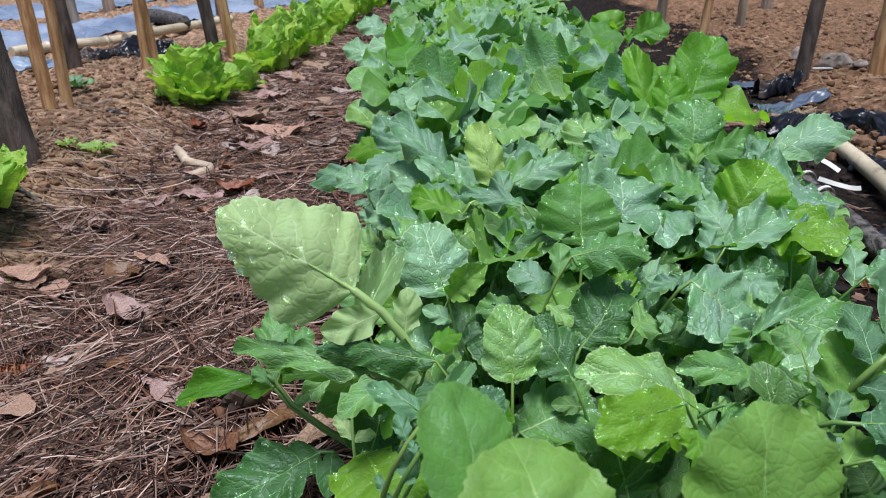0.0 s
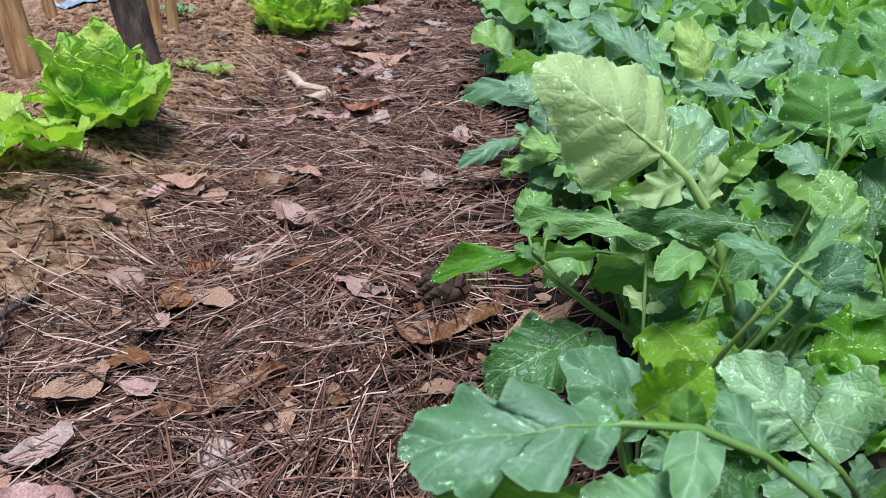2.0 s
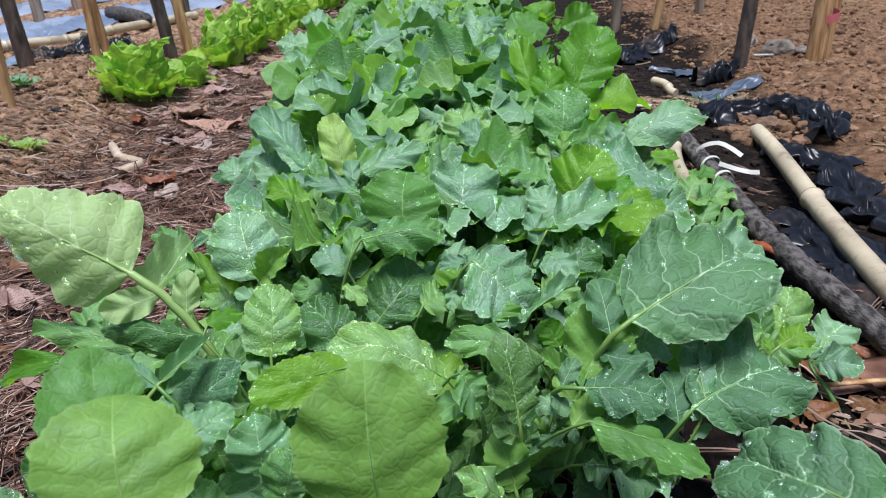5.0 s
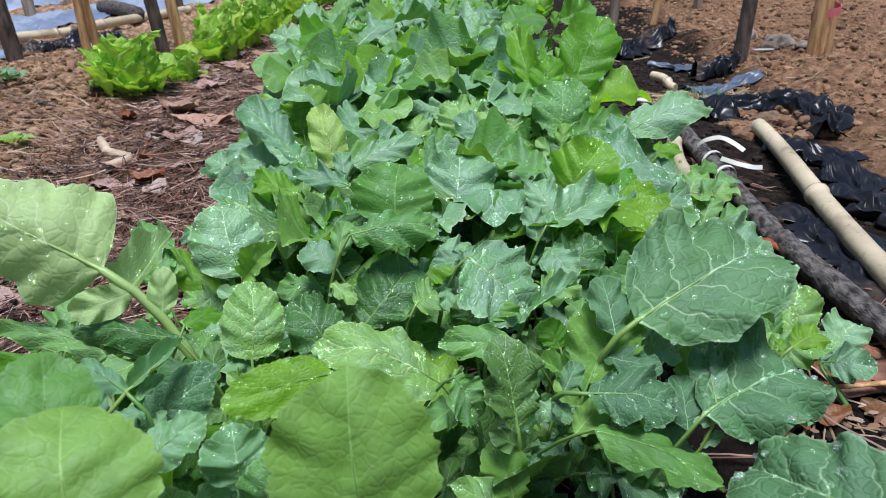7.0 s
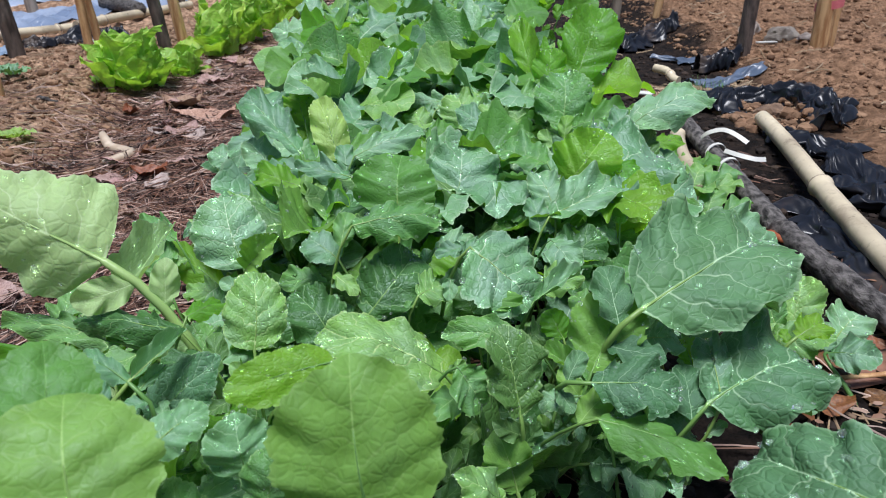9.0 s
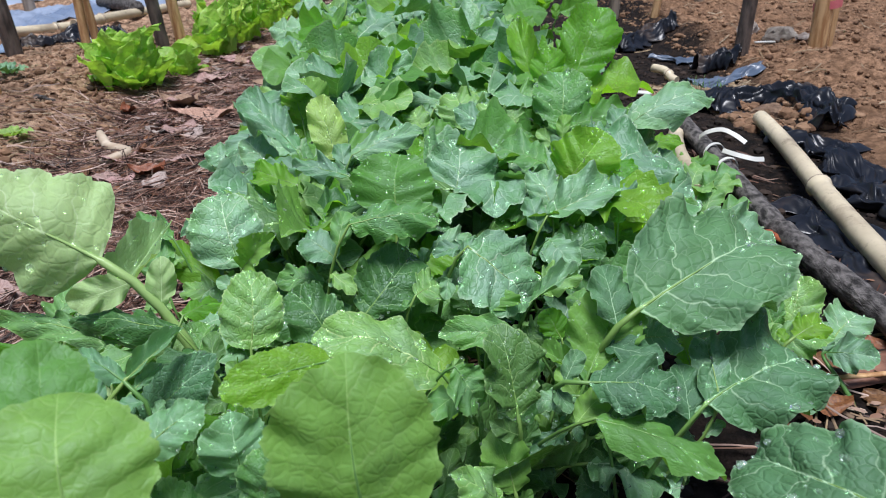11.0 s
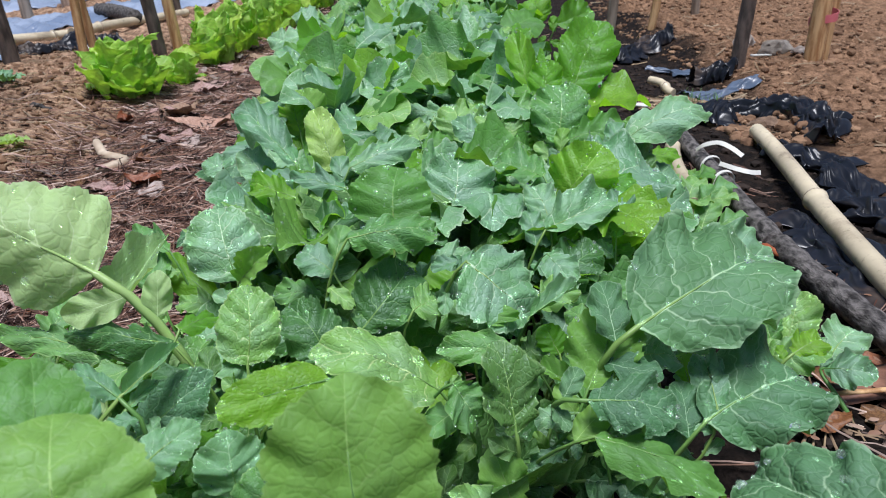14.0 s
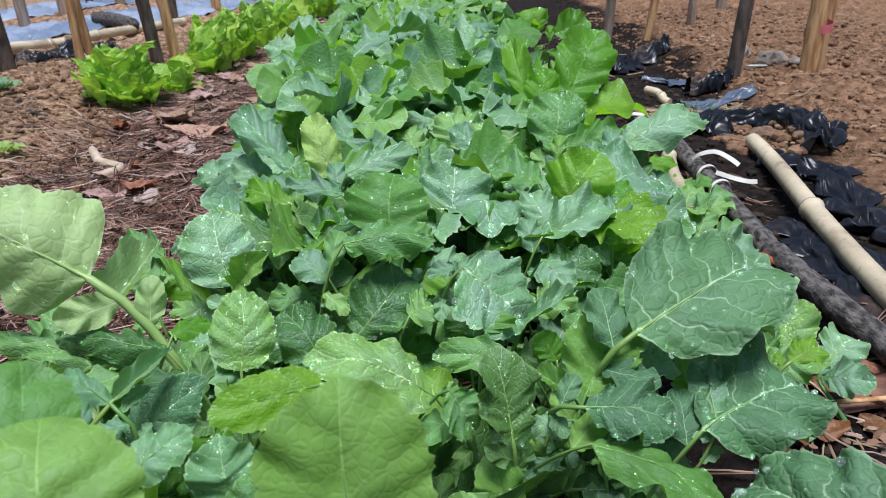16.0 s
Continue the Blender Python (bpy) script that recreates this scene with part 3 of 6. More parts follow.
hero("blue", (0.249, 0.588, 0.170), (0.350, 0.615, 0.153), (0.28, -0.54, 0.79), 0.060, "wavy")
hero("blue", (0.050, 0.480, 0.225), (0.096, 0.466, 0.185), (0.43, -0.57, 0.70), 0.076, "heart")
hero("blue", (0.123, 0.563, 0.190), (0.139, 0.527, 0.178), (-0.17, -0.38, 0.91), 0.030, "wavy")
hero("blue", (0.094, 0.466, 0.185), (0.135, 0.497, 0.192), (0.12, -0.36, 0.92), 0.015, "fold")
hero("blue", (0.049, 0.493, 0.220), (0.024, 0.491, 0.215), (-0.14, -0.44, 0.89), 0.015, "cup")
hero("mid", (0.106, 0.511, 0.170), (0.145, 0.537, 0.173), (0.23, -0.43, 0.88), 0.029, "wavy")
hero("green", (-0.006, 0.593, 0.205), (-0.001, 0.633, 0.251), (0.06, -0.75, 0.66), 0.075, "heart")
hero("blue", (0.046, 0.675, 0.177), (0.057, 0.723, 0.233), (-0.01, -0.76, 0.65), 0.077, "wavy")
hero("mid", (-0.036, 0.494, 0.240), (0.031, 0.522, 0.232), (0.33, -0.57, 0.75), 0.033, "crinkle")
hero("dark", (-0.029, 0.474, 0.175), (0.009, 0.520, 0.206), (0.18, -0.65, 0.74), 0.055, "wavy")
hero("blue", (-0.127, 0.521, 0.197), (-0.145, 0.560, 0.245), (0.20, -0.72, 0.66), 0.059, "heart")
hero("green", (-0.125, 0.518, 0.197), (-0.096, 0.517, 0.225), (-0.33, -0.89, 0.31), 0.024, "fold")
hero("yellow", (-0.159, 0.561, 0.160), (-0.223, 0.609, 0.184), (-0.01, -0.46, 0.89), 0.033, "arch")
hero("mid", (-0.151, 0.541, 0.165), (-0.188, 0.550, 0.165), (-0.11, -0.45, 0.89), 0.022, "wavy")
hero("mid", (-0.090, 0.386, 0.205), (-0.092, 0.416, 0.245), (0.23, -0.77, 0.59), 0.041, "heart")
hero("mid", (0.026, 0.380, 0.185), (-0.048, 0.380, 0.220), (0.39, -0.41, 0.83), 0.048, "heart")
hero("dark", (-0.044, 0.422, 0.180), (-0.076, 0.454, 0.210), (0.13, -0.61, 0.78), 0.039, "wavy")
hero("green", (-0.007, 0.219, 0.225), (-0.011, 0.237, 0.292), (0.14, -0.95, 0.26), 0.066, "smooth", (0.00, 0.20))
hero("yellow", (-0.024, 0.282, 0.262), (-0.069, 0.260, 0.262), (0.33, -0.72, 0.62), 0.026, "smooth")
hero("green", (-0.123, 0.211, 0.268), (-0.131, 0.249, 0.300), (0.44, -0.52, 0.73), 0.044, "smooth", (-0.10, 0.16))
hero("green", (-0.097, 0.181, 0.262), (-0.109, 0.217, 0.298), (0.40, -0.58, 0.71), 0.061, "smooth", (-0.08, 0.14))
hero("soft", (-0.108, 0.257, 0.235), (-0.084, 0.278, 0.245), (0.09, -0.51, 0.86), 0.022, "arch", (-0.06, 0.22))
hero("soft", (-0.142, 0.328, 0.225), (-0.176, 0.350, 0.233), (-0.02, -0.35, 0.94), 0.014, "arch", (-0.19, 0.39))
hero("soft", (-0.141, 0.329, 0.226), (-0.117, 0.356, 0.240), (0.20, -0.59, 0.78), 0.011, "fold", (-0.19, 0.39))
hero("soft", (-0.138, 0.325, 0.220), (-0.127, 0.343, 0.226), (0.29, -0.46, 0.84), 0.008, "cup", (-0.19, 0.39))
hero("deep", (-0.143, 0.340, 0.190), (-0.100, 0.348, 0.225), (-0.31, -0.77, 0.56), 0.038, "heart")
hero("soft", (-0.079, 0.301, 0.180), (-0.083, 0.309, 0.215), (0.34, -0.91, 0.25), 0.038, "wavy")
hero("mid", (-0.070, 0.289, 0.170), (-0.062, 0.301, 0.200), (0.04, -0.93, 0.36), 0.031, "wavy")
hero("deep", (0.188, 0.364, 0.165), (0.276, 0.402, 0.170), (0.08, -0.36, 0.93), 0.076, "wavy")
hero("blue", (0.197, 0.371, 0.170), (0.203, 0.416, 0.183), (-0.21, -0.26, 0.94), 0.025, "arch")
hero("deep", (0.237, 0.238, 0.190), (0.196, 0.325, 0.160), (-0.58, 0.01, 0.82), 0.076, "heart", (0.24, 0.22))
hero("green", (0.120, 0.388, 0.175), (0.144, 0.422, 0.215), (-0.16, -0.70, 0.69), 0.051, "cup")
hero("blue", (0.157, 0.402, 0.190), (0.187, 0.410, 0.181), (0.38, -0.49, 0.78), 0.025, "wavy")
hero("mid", (0.010, 0.474, 0.190), (0.032, 0.492, 0.189), (0.37, -0.37, 0.85), 0.030, "wavy")
hero("blue", (-0.049, 0.501, 0.210), (-0.077, 0.526, 0.219), (-0.13, -0.46, 0.88), 0.028, "arch")
hero("mid", (-0.063, 0.523, 0.180), (-0.104, 0.528, 0.180), (-0.07, -0.60, 0.79), 0.025, "wavy")
hero("dark", (-0.080, 0.593, 0.190), (-0.042, 0.650, 0.207), (0.27, -0.43, 0.86), 0.042, "wavy")
hero("mid", (0.033, 0.572, 0.150), (0.062, 0.548, 0.155), (-0.45, -0.35, 0.82), 0.026, "wavy")
hero("dark", (0.090, 0.472, 0.150), (0.127, 0.490, 0.150), (0.18, -0.37, 0.91), 0.028, "wavy")
hero("blue", (0.024, 0.524, 0.205), (0.059, 0.543, 0.200), (0.38, -0.49, 0.79), 0.025, "wavy")
hero("mid", (0.216, 0.461, 0.140), (0.226, 0.490, 0.152), (-0.16, -0.34, 0.93), 0.025, "wavy")
hero("dark", (0.072, 0.364, 0.161), (0.063, 0.383, 0.215), (0.45, -0.85, 0.25), 0.040, "cup", (0.09, 0.45))
hero("green", (0.069, 0.352, 0.112), (0.058, 0.366, 0.150), (0.05, -0.9, 0.42), 0.032, "cup", (0.09, 0.44))
hero("blue", (0.106, 0.376, 0.140), (0.081, 0.371, 0.125), (-0.37, -0.50, 0.78), 0.014, "cup", (0.10, 0.43))
hero("green", (0.114, 0.342, 0.175), (0.185, 0.317, 0.150), (0.26, -0.22, 0.94), 0.031, "arch")
hero("deep", (0.112, 0.356, 0.190), (0.166, 0.352, 0.180), (0.12, -0.52, 0.85), 0.039, "wavy", (0.13, 0.46))
# low leaves in the gap, shade put in by the dark kind
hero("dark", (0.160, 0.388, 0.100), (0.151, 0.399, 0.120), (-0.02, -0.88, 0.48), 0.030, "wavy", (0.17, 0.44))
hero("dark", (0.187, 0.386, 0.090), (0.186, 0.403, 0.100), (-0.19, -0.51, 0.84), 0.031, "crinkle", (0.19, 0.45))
hero("blue", (0.112, 0.384, 0.160), (0.086, 0.387, 0.155), (-0.22, -0.43, 0.88), 0.018, "wavy", (0.12, 0.47))
hero("mid", (0.085, 0.426, 0.178), (0.028, 0.422, 0.192), (0.05, -0.6, 0.8), 0.026, "broad")
hero("green", (0.063, 0.447, 0.190), (0.069, 0.461, 0.200), (-0.01, -0.58, 0.82), 0.036, "cup")
hero("mid", (0.034, 0.365, 0.200), (0.049, 0.363, 0.170), (0.52, -0.80, 0.31), 0.029, "wavy")
hero("green", (0.114, 0.399, 0.170), (0.093, 0.418, 0.175), (-0.16, -0.41, 0.90), 0.014, "fold")
hero("mid", (0.058, 0.337, 0.120), (0.031, 0.331, 0.149), (0.71, -0.42, 0.57), 0.025, "wavy", (0.03, 0.38))
hero("dark", (0.144, 0.394, 0.060), (0.120, 0.399, 0.075), (0.32, -0.62, 0.71), 0.033, "crinkle", (0.13, 0.44))
hero("dark", (0.217, 0.469, 0.130), (0.220, 0.489, 0.140), (-0.23, -0.41, 0.88), 0.023, "wavy")
hero("yellow", (0.118, 0.469, 0.150), (0.109, 0.481, 0.170), (-0.02, -0.86, 0.51), 0.023, "wavy")
hero("mid", (0.179, 0.441, 0.160), (0.171, 0.472, 0.166), (-0.30, -0.25, 0.92), 0.027, "wavy")
hero("yellow", (0.201, 0.427, 0.150), (0.200, 0.451, 0.160), (-0.23, -0.38, 0.89), 0.021, "cup")
hero("mid", (0.144, 0.483, 0.160), (0.132, 0.511, 0.165), (-0.29, -0.30, 0.91), 0.024, "arch")
hero("mid", (0.204, 0.403, 0.130), (0.235, 0.421, 0.134), (0.05, -0.28, 0.96), 0.027, "wavy")
hero("yellow", (0.298, 0.472, 0.140), (0.328, 0.487, 0.145), (0.01, -0.32, 0.95), 0.026, "wavy", (0.30, 0.50))
hero("dark", (0.182, 0.437, 0.110), (0.206, 0.432, 0.115), (-0.27, -0.41, 0.87), 0.032, "crinkle", (0.19, 0.47))
hero("mid", (0.051, 0.499, 0.160), (0.043, 0.518, 0.175), (-0.02, -0.63, 0.78), 0.024, "wavy")
hero("pale", (-0.190, 0.432, 0.215), (-0.165, 0.492, 0.247), (0.19, -0.52, 0.83), 0.024, "fold")
hero("mid", (-0.180, 0.410, 0.200), (-0.277, 0.442, 0.202), (-0.10, -0.36, 0.93), 0.022, "arch", (-0.14, 0.42))
hero("mid", (-0.196, 0.577, 0.200), (-0.236, 0.601, 0.212), (-0.03, -0.48, 0.88), 0.024, "wavy")
hero("dark", (-0.137, 0.398, 0.215), (-0.216, 0.426, 0.213), (-0.19, -0.46, 0.87), 0.025, "crinkle")
hero("yellow", (-0.138, 0.415, 0.215), (-0.122, 0.442, 0.210), (0.46, -0.11, 0.88), 0.016, "arch")
hero("yellow", (-0.213, 0.482, 0.155), (-0.340, 0.478, 0.140), (-0.10, -0.36, 0.93), 0.027, "lobed", (-0.12, 0.45))
hero("mid", (-0.265, 0.486, 0.165), (-0.259, 0.525, 0.189), (-0.06, -0.51, 0.86), 0.029, "wavy", (-0.12, 0.45))
hero("mid", (-0.253, 0.481, 0.165), (-0.233, 0.507, 0.178), (0.03, -0.47, 0.88), 0.021, "wavy", (-0.12, 0.45))
hero("yellow", (-0.164, 0.420, 0.170), (-0.226, 0.448, 0.145), (-0.46, -0.28, 0.84), 0.023, "arch", (-0.10, 0.40))
hero("mid", (-0.206, 0.559, 0.120), (-0.247, 0.518, 0.107), (0.12, -0.41, 0.90), 0.035, "wavy")
hero("dark", (-0.224, 0.444, 0.110), (-0.299, 0.410, 0.090), (0.01, -0.52, 0.86), 0.055, "wavy", (-0.16, 0.38))
hero("soft", (-0.219, 0.281, 0.160), (-0.261, 0.281, 0.200), (0.47, -0.73, 0.50), 0.044, "arch", (-0.14, 0.30))
hero("soft", (-0.257, 0.193, 0.236), (-0.335, 0.184, 0.232), (-0.00, -0.38, 0.93), 0.044, "lobed", (-0.10, 0.22))
hero("yellow", (-0.240, 0.230, 0.210), (-0.216, 0.228, 0.235), (-0.41, -0.85, 0.33), 0.026, "fold", (-0.16, 0.26))
hero("green", (-0.227, 0.207, 0.215), (-0.229, 0.212, 0.236), (-0.31, -0.93, 0.19), 0.014, "cup", (-0.14, 0.24))
hero("blue", (-0.172, 0.225, 0.200), (-0.205, 0.243, 0.225), (0.06, -0.77, 0.64), 0.035, "wavy", (-0.10, 0.27))
hero("yellow", (-0.234, 0.178, 0.200), (-0.324, 0.196, 0.200), (-0.08, -0.38, 0.92), 0.027, "lobed", (-0.15, 0.18))
hero("soft", (-0.221, 0.173, 0.210), (-0.273, 0.178, 0.215), (0.04, -0.48, 0.88), 0.028, "wavy", (-0.12, 0.18))
hero("blue", (-0.197, 0.993, 0.140), (-0.324, 1.080, 0.120), (-0.41, -0.42, 0.81), 0.053, "arch")
hero("yellow", (-0.186, 1.031, 0.170), (-0.268, 1.105, 0.151), (-0.49, -0.34, 0.80), 0.046, "arch")
hero("mid", (-0.191, 0.739, 0.140), (-0.251, 0.803, 0.140), (-0.36, -0.33, 0.87), 0.035, "wavy")
hero("mid", (-0.207, 0.790, 0.120), (-0.271, 0.828, 0.090), (-0.57, -0.38, 0.73), 0.036, "wavy")
hero("blue", (-0.238, 0.981, 0.080), (-0.325, 0.940, 0.050), (-0.01, -0.57, 0.82), 0.029, "arch")
hero("mid", (-0.197, 0.544, 0.170), (-0.222, 0.598, 0.191), (-0.26, -0.45, 0.85), 0.031, "wavy")
hero("green", (-0.097, 0.725, 0.200), (0.002, 0.773, 0.219), (0.06, -0.47, 0.88), 0.052, "wavy")
hero("green", (-0.057, 1.072, 0.200), (-0.016, 1.122, 0.264), (0.16, -0.82, 0.54), 0.061, "heart")
hero("blue", (-0.048, 0.723, 0.220), (0.015, 0.767, 0.235), (0.12, -0.47, 0.87), 0.033, "arch")
hero("blue", (0.063, 0.724, 0.190), (0.041, 0.766, 0.215), (-0.17, -0.57, 0.80), 0.066, "heart")
hero("yellow", (-0.095, 1.136, 0.200), (-0.123, 1.174, 0.229), (-0.08, -0.64, 0.76), 0.037, "cup")
hero("yellow", (-0.030, 1.016, 0.200), (-0.002, 1.047, 0.212), (0.16, -0.48, 0.86), 0.033, "wavy")
hero("yellow", (-0.133, 0.723, 0.190), (-0.147, 0.753, 0.215), (0.09, -0.61, 0.79), 0.044, "wavy")
hero("blue", (-0.231, 1.516, 0.190), (-0.287, 1.552, 0.203), (-0.05, -0.42, 0.91), 0.066, "arch")
hero("blue", (0.097, 0.830, 0.200), (0.061, 0.885, 0.229), (-0.10, -0.51, 0.85), 0.037, "arch")
hero("yellow", (0.103, 0.737, 0.190), (0.091, 0.718, 0.178), (0.03, -0.53, 0.85), 0.027, "cup")
hero("lime", (-0.071, 0.732, 0.215), (-0.093, 0.774, 0.273), (0.05, -0.80, 0.60), 0.039, "arch")
hero("yellow", (-0.134, 0.922, 0.210), (-0.144, 0.950, 0.251), (0.12, -0.80, 0.58), 0.041, "wavy")
hero("blue", (-0.113, 0.746, 0.222), (-0.182, 0.817, 0.275), (0.08, -0.55, 0.83), 0.041, "wavy")
hero("yellow", (-0.109, 0.701, 0.200), (-0.160, 0.732, 0.210), (-0.22, -0.61, 0.76), 0.032, "wavy")
hero("blue", (-0.180, 0.894, 0.205), (-0.208, 0.835, 0.185), (0.24, -0.41, 0.88), 0.048, "arch")
hero("blue", (-0.173, 0.897, 0.200), (-0.193, 0.951, 0.245), (0.11, -0.62, 0.78), 0.067, "wavy")
hero("green", (-0.129, 0.931, 0.195), (-0.135, 0.973, 0.254), (0.13, -0.80, 0.58), 0.062, "cup")
hero("blue", (-0.144, 0.752, 0.190), (-0.180, 0.799, 0.224), (0.06, -0.56, 0.83), 0.041, "arch")
hero("blue", (-0.222, 0.889, 0.160), (-0.259, 0.918, 0.178), (-0.01, -0.54, 0.84), 0.037, "arch")
hero("yellow", (0.242, 1.065, 0.213), (0.299, 1.131, 0.312), (-0.05, -0.86, 0.5), 0.086, "broad")
hero("yellow", (0.182, 1.057, 0.215), (0.163, 1.115, 0.300), (-0.18, -0.83, 0.53), 0.042, "cup")
hero("yellow", (0.188, 0.996, 0.220), (0.198, 1.028, 0.270), (-0.12, -0.82, 0.56), 0.047, "cup")
hero("blue", (-0.054, 1.057, 0.195), (-0.006, 1.111, 0.262), (0.17, -0.82, 0.54), 0.071, "cup")
hero("mid", (0.190, 0.889, 0.190), (0.200, 0.938, 0.259), (-0.15, -0.80, 0.58), 0.078, "cup")
hero("green", (0.200, 0.872, 0.200), (0.281, 0.878, 0.215), (-0.08, -0.70, 0.71), 0.044, "wavy")
hero("blue", (0.251, 0.796, 0.222), (0.359, 0.846, 0.241), (0.09, -0.53, 0.84), 0.053, "arch")
hero("yellow", (0.156, 0.683, 0.190), (0.198, 0.696, 0.245), (-0.32, -0.84, 0.44), 0.069, "wavy")
hero("yellow", (0.207, 0.722, 0.200), (0.232, 0.695, 0.190), (-0.21, -0.51, 0.84), 0.038, "arch")
hero("dark", (0.261, 0.776, 0.160), (0.248, 0.829, 0.215), (-0.28, -0.72, 0.64), 0.064, "wavy")
hero("blue", (0.130, 0.615, 0.190), (0.209, 0.666, 0.207), (0.14, -0.51, 0.85), 0.044, "cup")
hero("blue", (0.137, 0.628, 0.190), (0.125, 0.673, 0.215), (-0.16, -0.50, 0.85), 0.034, "wavy")
hero("blue", (0.198, 0.624, 0.175), (0.211, 0.673, 0.207), (-0.15, -0.51, 0.85), 0.031, "wavy")
hero("blue", (-0.053, 0.714, 0.225), (0.019, 0.767, 0.235), (0.23, -0.47, 0.85), 0.031, "arch")
hero("blue", (-0.051, 0.649, 0.225), (-0.111, 0.685, 0.226), (-0.24, -0.42, 0.87), 0.025, "wavy")
hero("yellow", (-0.094, 0.737, 0.190), (-0.174, 0.768, 0.195), (-0.14, -0.49, 0.86), 0.035, "wavy")
hero("mid", (0.058, 0.799, 0.200), (0.146, 0.811, 0.210), (-0.01, -0.59, 0.81), 0.026, "arch")
hero("yellow", (0.139, 0.855, 0.180), (0.164, 0.815, 0.167), (-0.21, -0.42, 0.88), 0.025, "cup")
hero("mid", (0.086, 0.932, 0.180), (0.064, 0.993, 0.224), (-0.14, -0.61, 0.78), 0.065, "wavy")
hero("mid", (-0.013, 1.101, 0.190), (0.041, 1.179, 0.243), (0.19, -0.64, 0.75), 0.064, "wavy")
hero("blue", (-0.074, 1.007, 0.190), (-0.150, 1.097, 0.258), (0.04, -0.58, 0.81), 0.045, "arch")
hero("yellow", (-0.112, 1.260, 0.200), (-0.087, 1.224, 0.173), (0.03, -0.58, 0.81), 0.035, "cup")
hero("yellow", (0.317, 1.878, 0.210), (0.311, 1.916, 0.274), (-0.17, -0.85, 0.49), 0.083, "cup")
hero("yellow", (0.354, 1.808, 0.220), (0.442, 1.833, 0.252), (0.09, -0.88, 0.46), 0.081, "cup")
hero("yellow", (0.231, 1.810, 0.210), (0.254, 1.834, 0.253), (-0.03, -0.86, 0.51), 0.058, "cup")
hero("blue", (0.075, 1.638, 0.200), (0.211, 1.749, 0.256), (0.10, -0.55, 0.83), 0.059, "arch")
hero("blue", (-0.063, 2.072, 0.200), (0.080, 2.197, 0.244), (0.20, -0.52, 0.83), 0.075, "arch")
hero("blue", (-0.183, 1.526, 0.190), (-0.297, 1.595, 0.205), (-0.19, -0.50, 0.85), 0.067, "arch")
hero("mid", (-0.125, 1.661, 0.190), (-0.100, 1.723, 0.242), (0.17, -0.67, 0.72), 0.083, "cup")
hero("blue", (0.174, 1.407, 0.200), (0.116, 1.488, 0.248), (-0.20, -0.61, 0.77), 0.082, "arch")
hero("mid", (0.019, 0.772, 0.190), (-0.029, 0.747, 0.200), (0.44, -0.56, 0.71), 0.033, "wavy")
hero("mid", (-0.129, 0.639, 0.190), (-0.182, 0.669, 0.200), (-0.08, -0.44, 0.90), 0.040, "wavy")
hero("green", (-0.107, 0.640, 0.200), (-0.055, 0.653, 0.210), (-0.01, -0.59, 0.81), 0.038, "wavy")
hero("blue", (-0.012, 1.048, 0.190), (-0.073, 0.989, 0.187), (0.32, -0.39, 0.86), 0.044, "wavy")
hero("blue", (0.141, 0.956, 0.200), (0.065, 0.946, 0.205), (0.13, -0.60, 0.79), 0.034, "arch")
hero("yellow", (0.313, 0.934, 0.150), (0.371, 0.950, 0.155), (0.07, -0.51, 0.85), 0.029, "arch")
hero("mid", (0.310, 0.529, 0.100), (0.347, 0.500, 0.120), (-0.63, -0.32, 0.70), 0.038, "wavy", (0.34, 0.50))
hero("mid", (0.375, 0.619, 0.050), (0.400, 0.656, 0.095), (-0.35, -0.62, 0.70), 0.052, "cup", (0.40, 0.62))
hero("mid", (0.364, 0.620, 0.050), (0.356, 0.655, 0.090), (-0.31, -0.75, 0.59), 0.034, "cup", (0.40, 0.62))
hero("blue", (0.415, 0.605, 0.050), (0.457, 0.632, 0.063), (-0.07, -0.36, 0.93), 0.047, "wavy", (0.45, 0.62))
hero("blue", (0.386, 0.567, 0.060), (0.418, 0.540, 0.072), (-0.57, -0.34, 0.75), 0.038, "wavy", (0.40, 0.53))
hero("blue", (-0.148, 1.820, 0.190), (-0.176, 1.856, 0.252), (0.03, -0.86, 0.51), 0.080, "wavy")
hero("blue", (-0.173, 1.966, 0.190), (-0.264, 1.953, 0.180), (0.01, -0.67, 0.75), 0.055, "arch")
hero("mid", (-0.099, 1.555, 0.185), (-0.086, 1.595, 0.248), (0.11, -0.85, 0.52), 0.080, "cup")
hero("blue", (-0.265, 1.798, 0.170), (-0.343, 1.858, 0.209), (-0.09, -0.62, 0.78), 0.068, "arch")
hero("blue", (-0.158, 1.303, 0.190), (-0.264, 1.364, 0.200), (-0.20, -0.49, 0.85), 0.043, "arch")
hero("blue", (-0.166, 1.258, 0.180), (-0.266, 1.311, 0.178), (-0.27, -0.47, 0.84), 0.033, "arch")
hero("blue", (-0.027, 1.822, 0.205), (0.070, 1.917, 0.256), (0.12, -0.56, 0.82), 0.060, "wavy")
hero("blue", (0.113, 1.897, 0.205), (0.236, 1.983, 0.224), (0.22, -0.51, 0.83), 0.057, "arch")
hero("mid", (0.153, 1.531, 0.200), (0.203, 1.590, 0.248), (0.04, -0.65, 0.76), 0.057, "wavy")
hero("dark", (0.097, 1.593, 0.180), (0.074, 1.638, 0.250), (-0.08, -0.85, 0.52), 0.082, "wavy")
hero("dark", (0.126, 1.310, 0.180), (0.122, 1.358, 0.255), (-0.08, -0.84, 0.53), 0.087, "wavy")
hero("blue", (0.018, 1.229, 0.190), (0.052, 1.284, 0.232), (0.14, -0.65, 0.75), 0.055, "wavy")
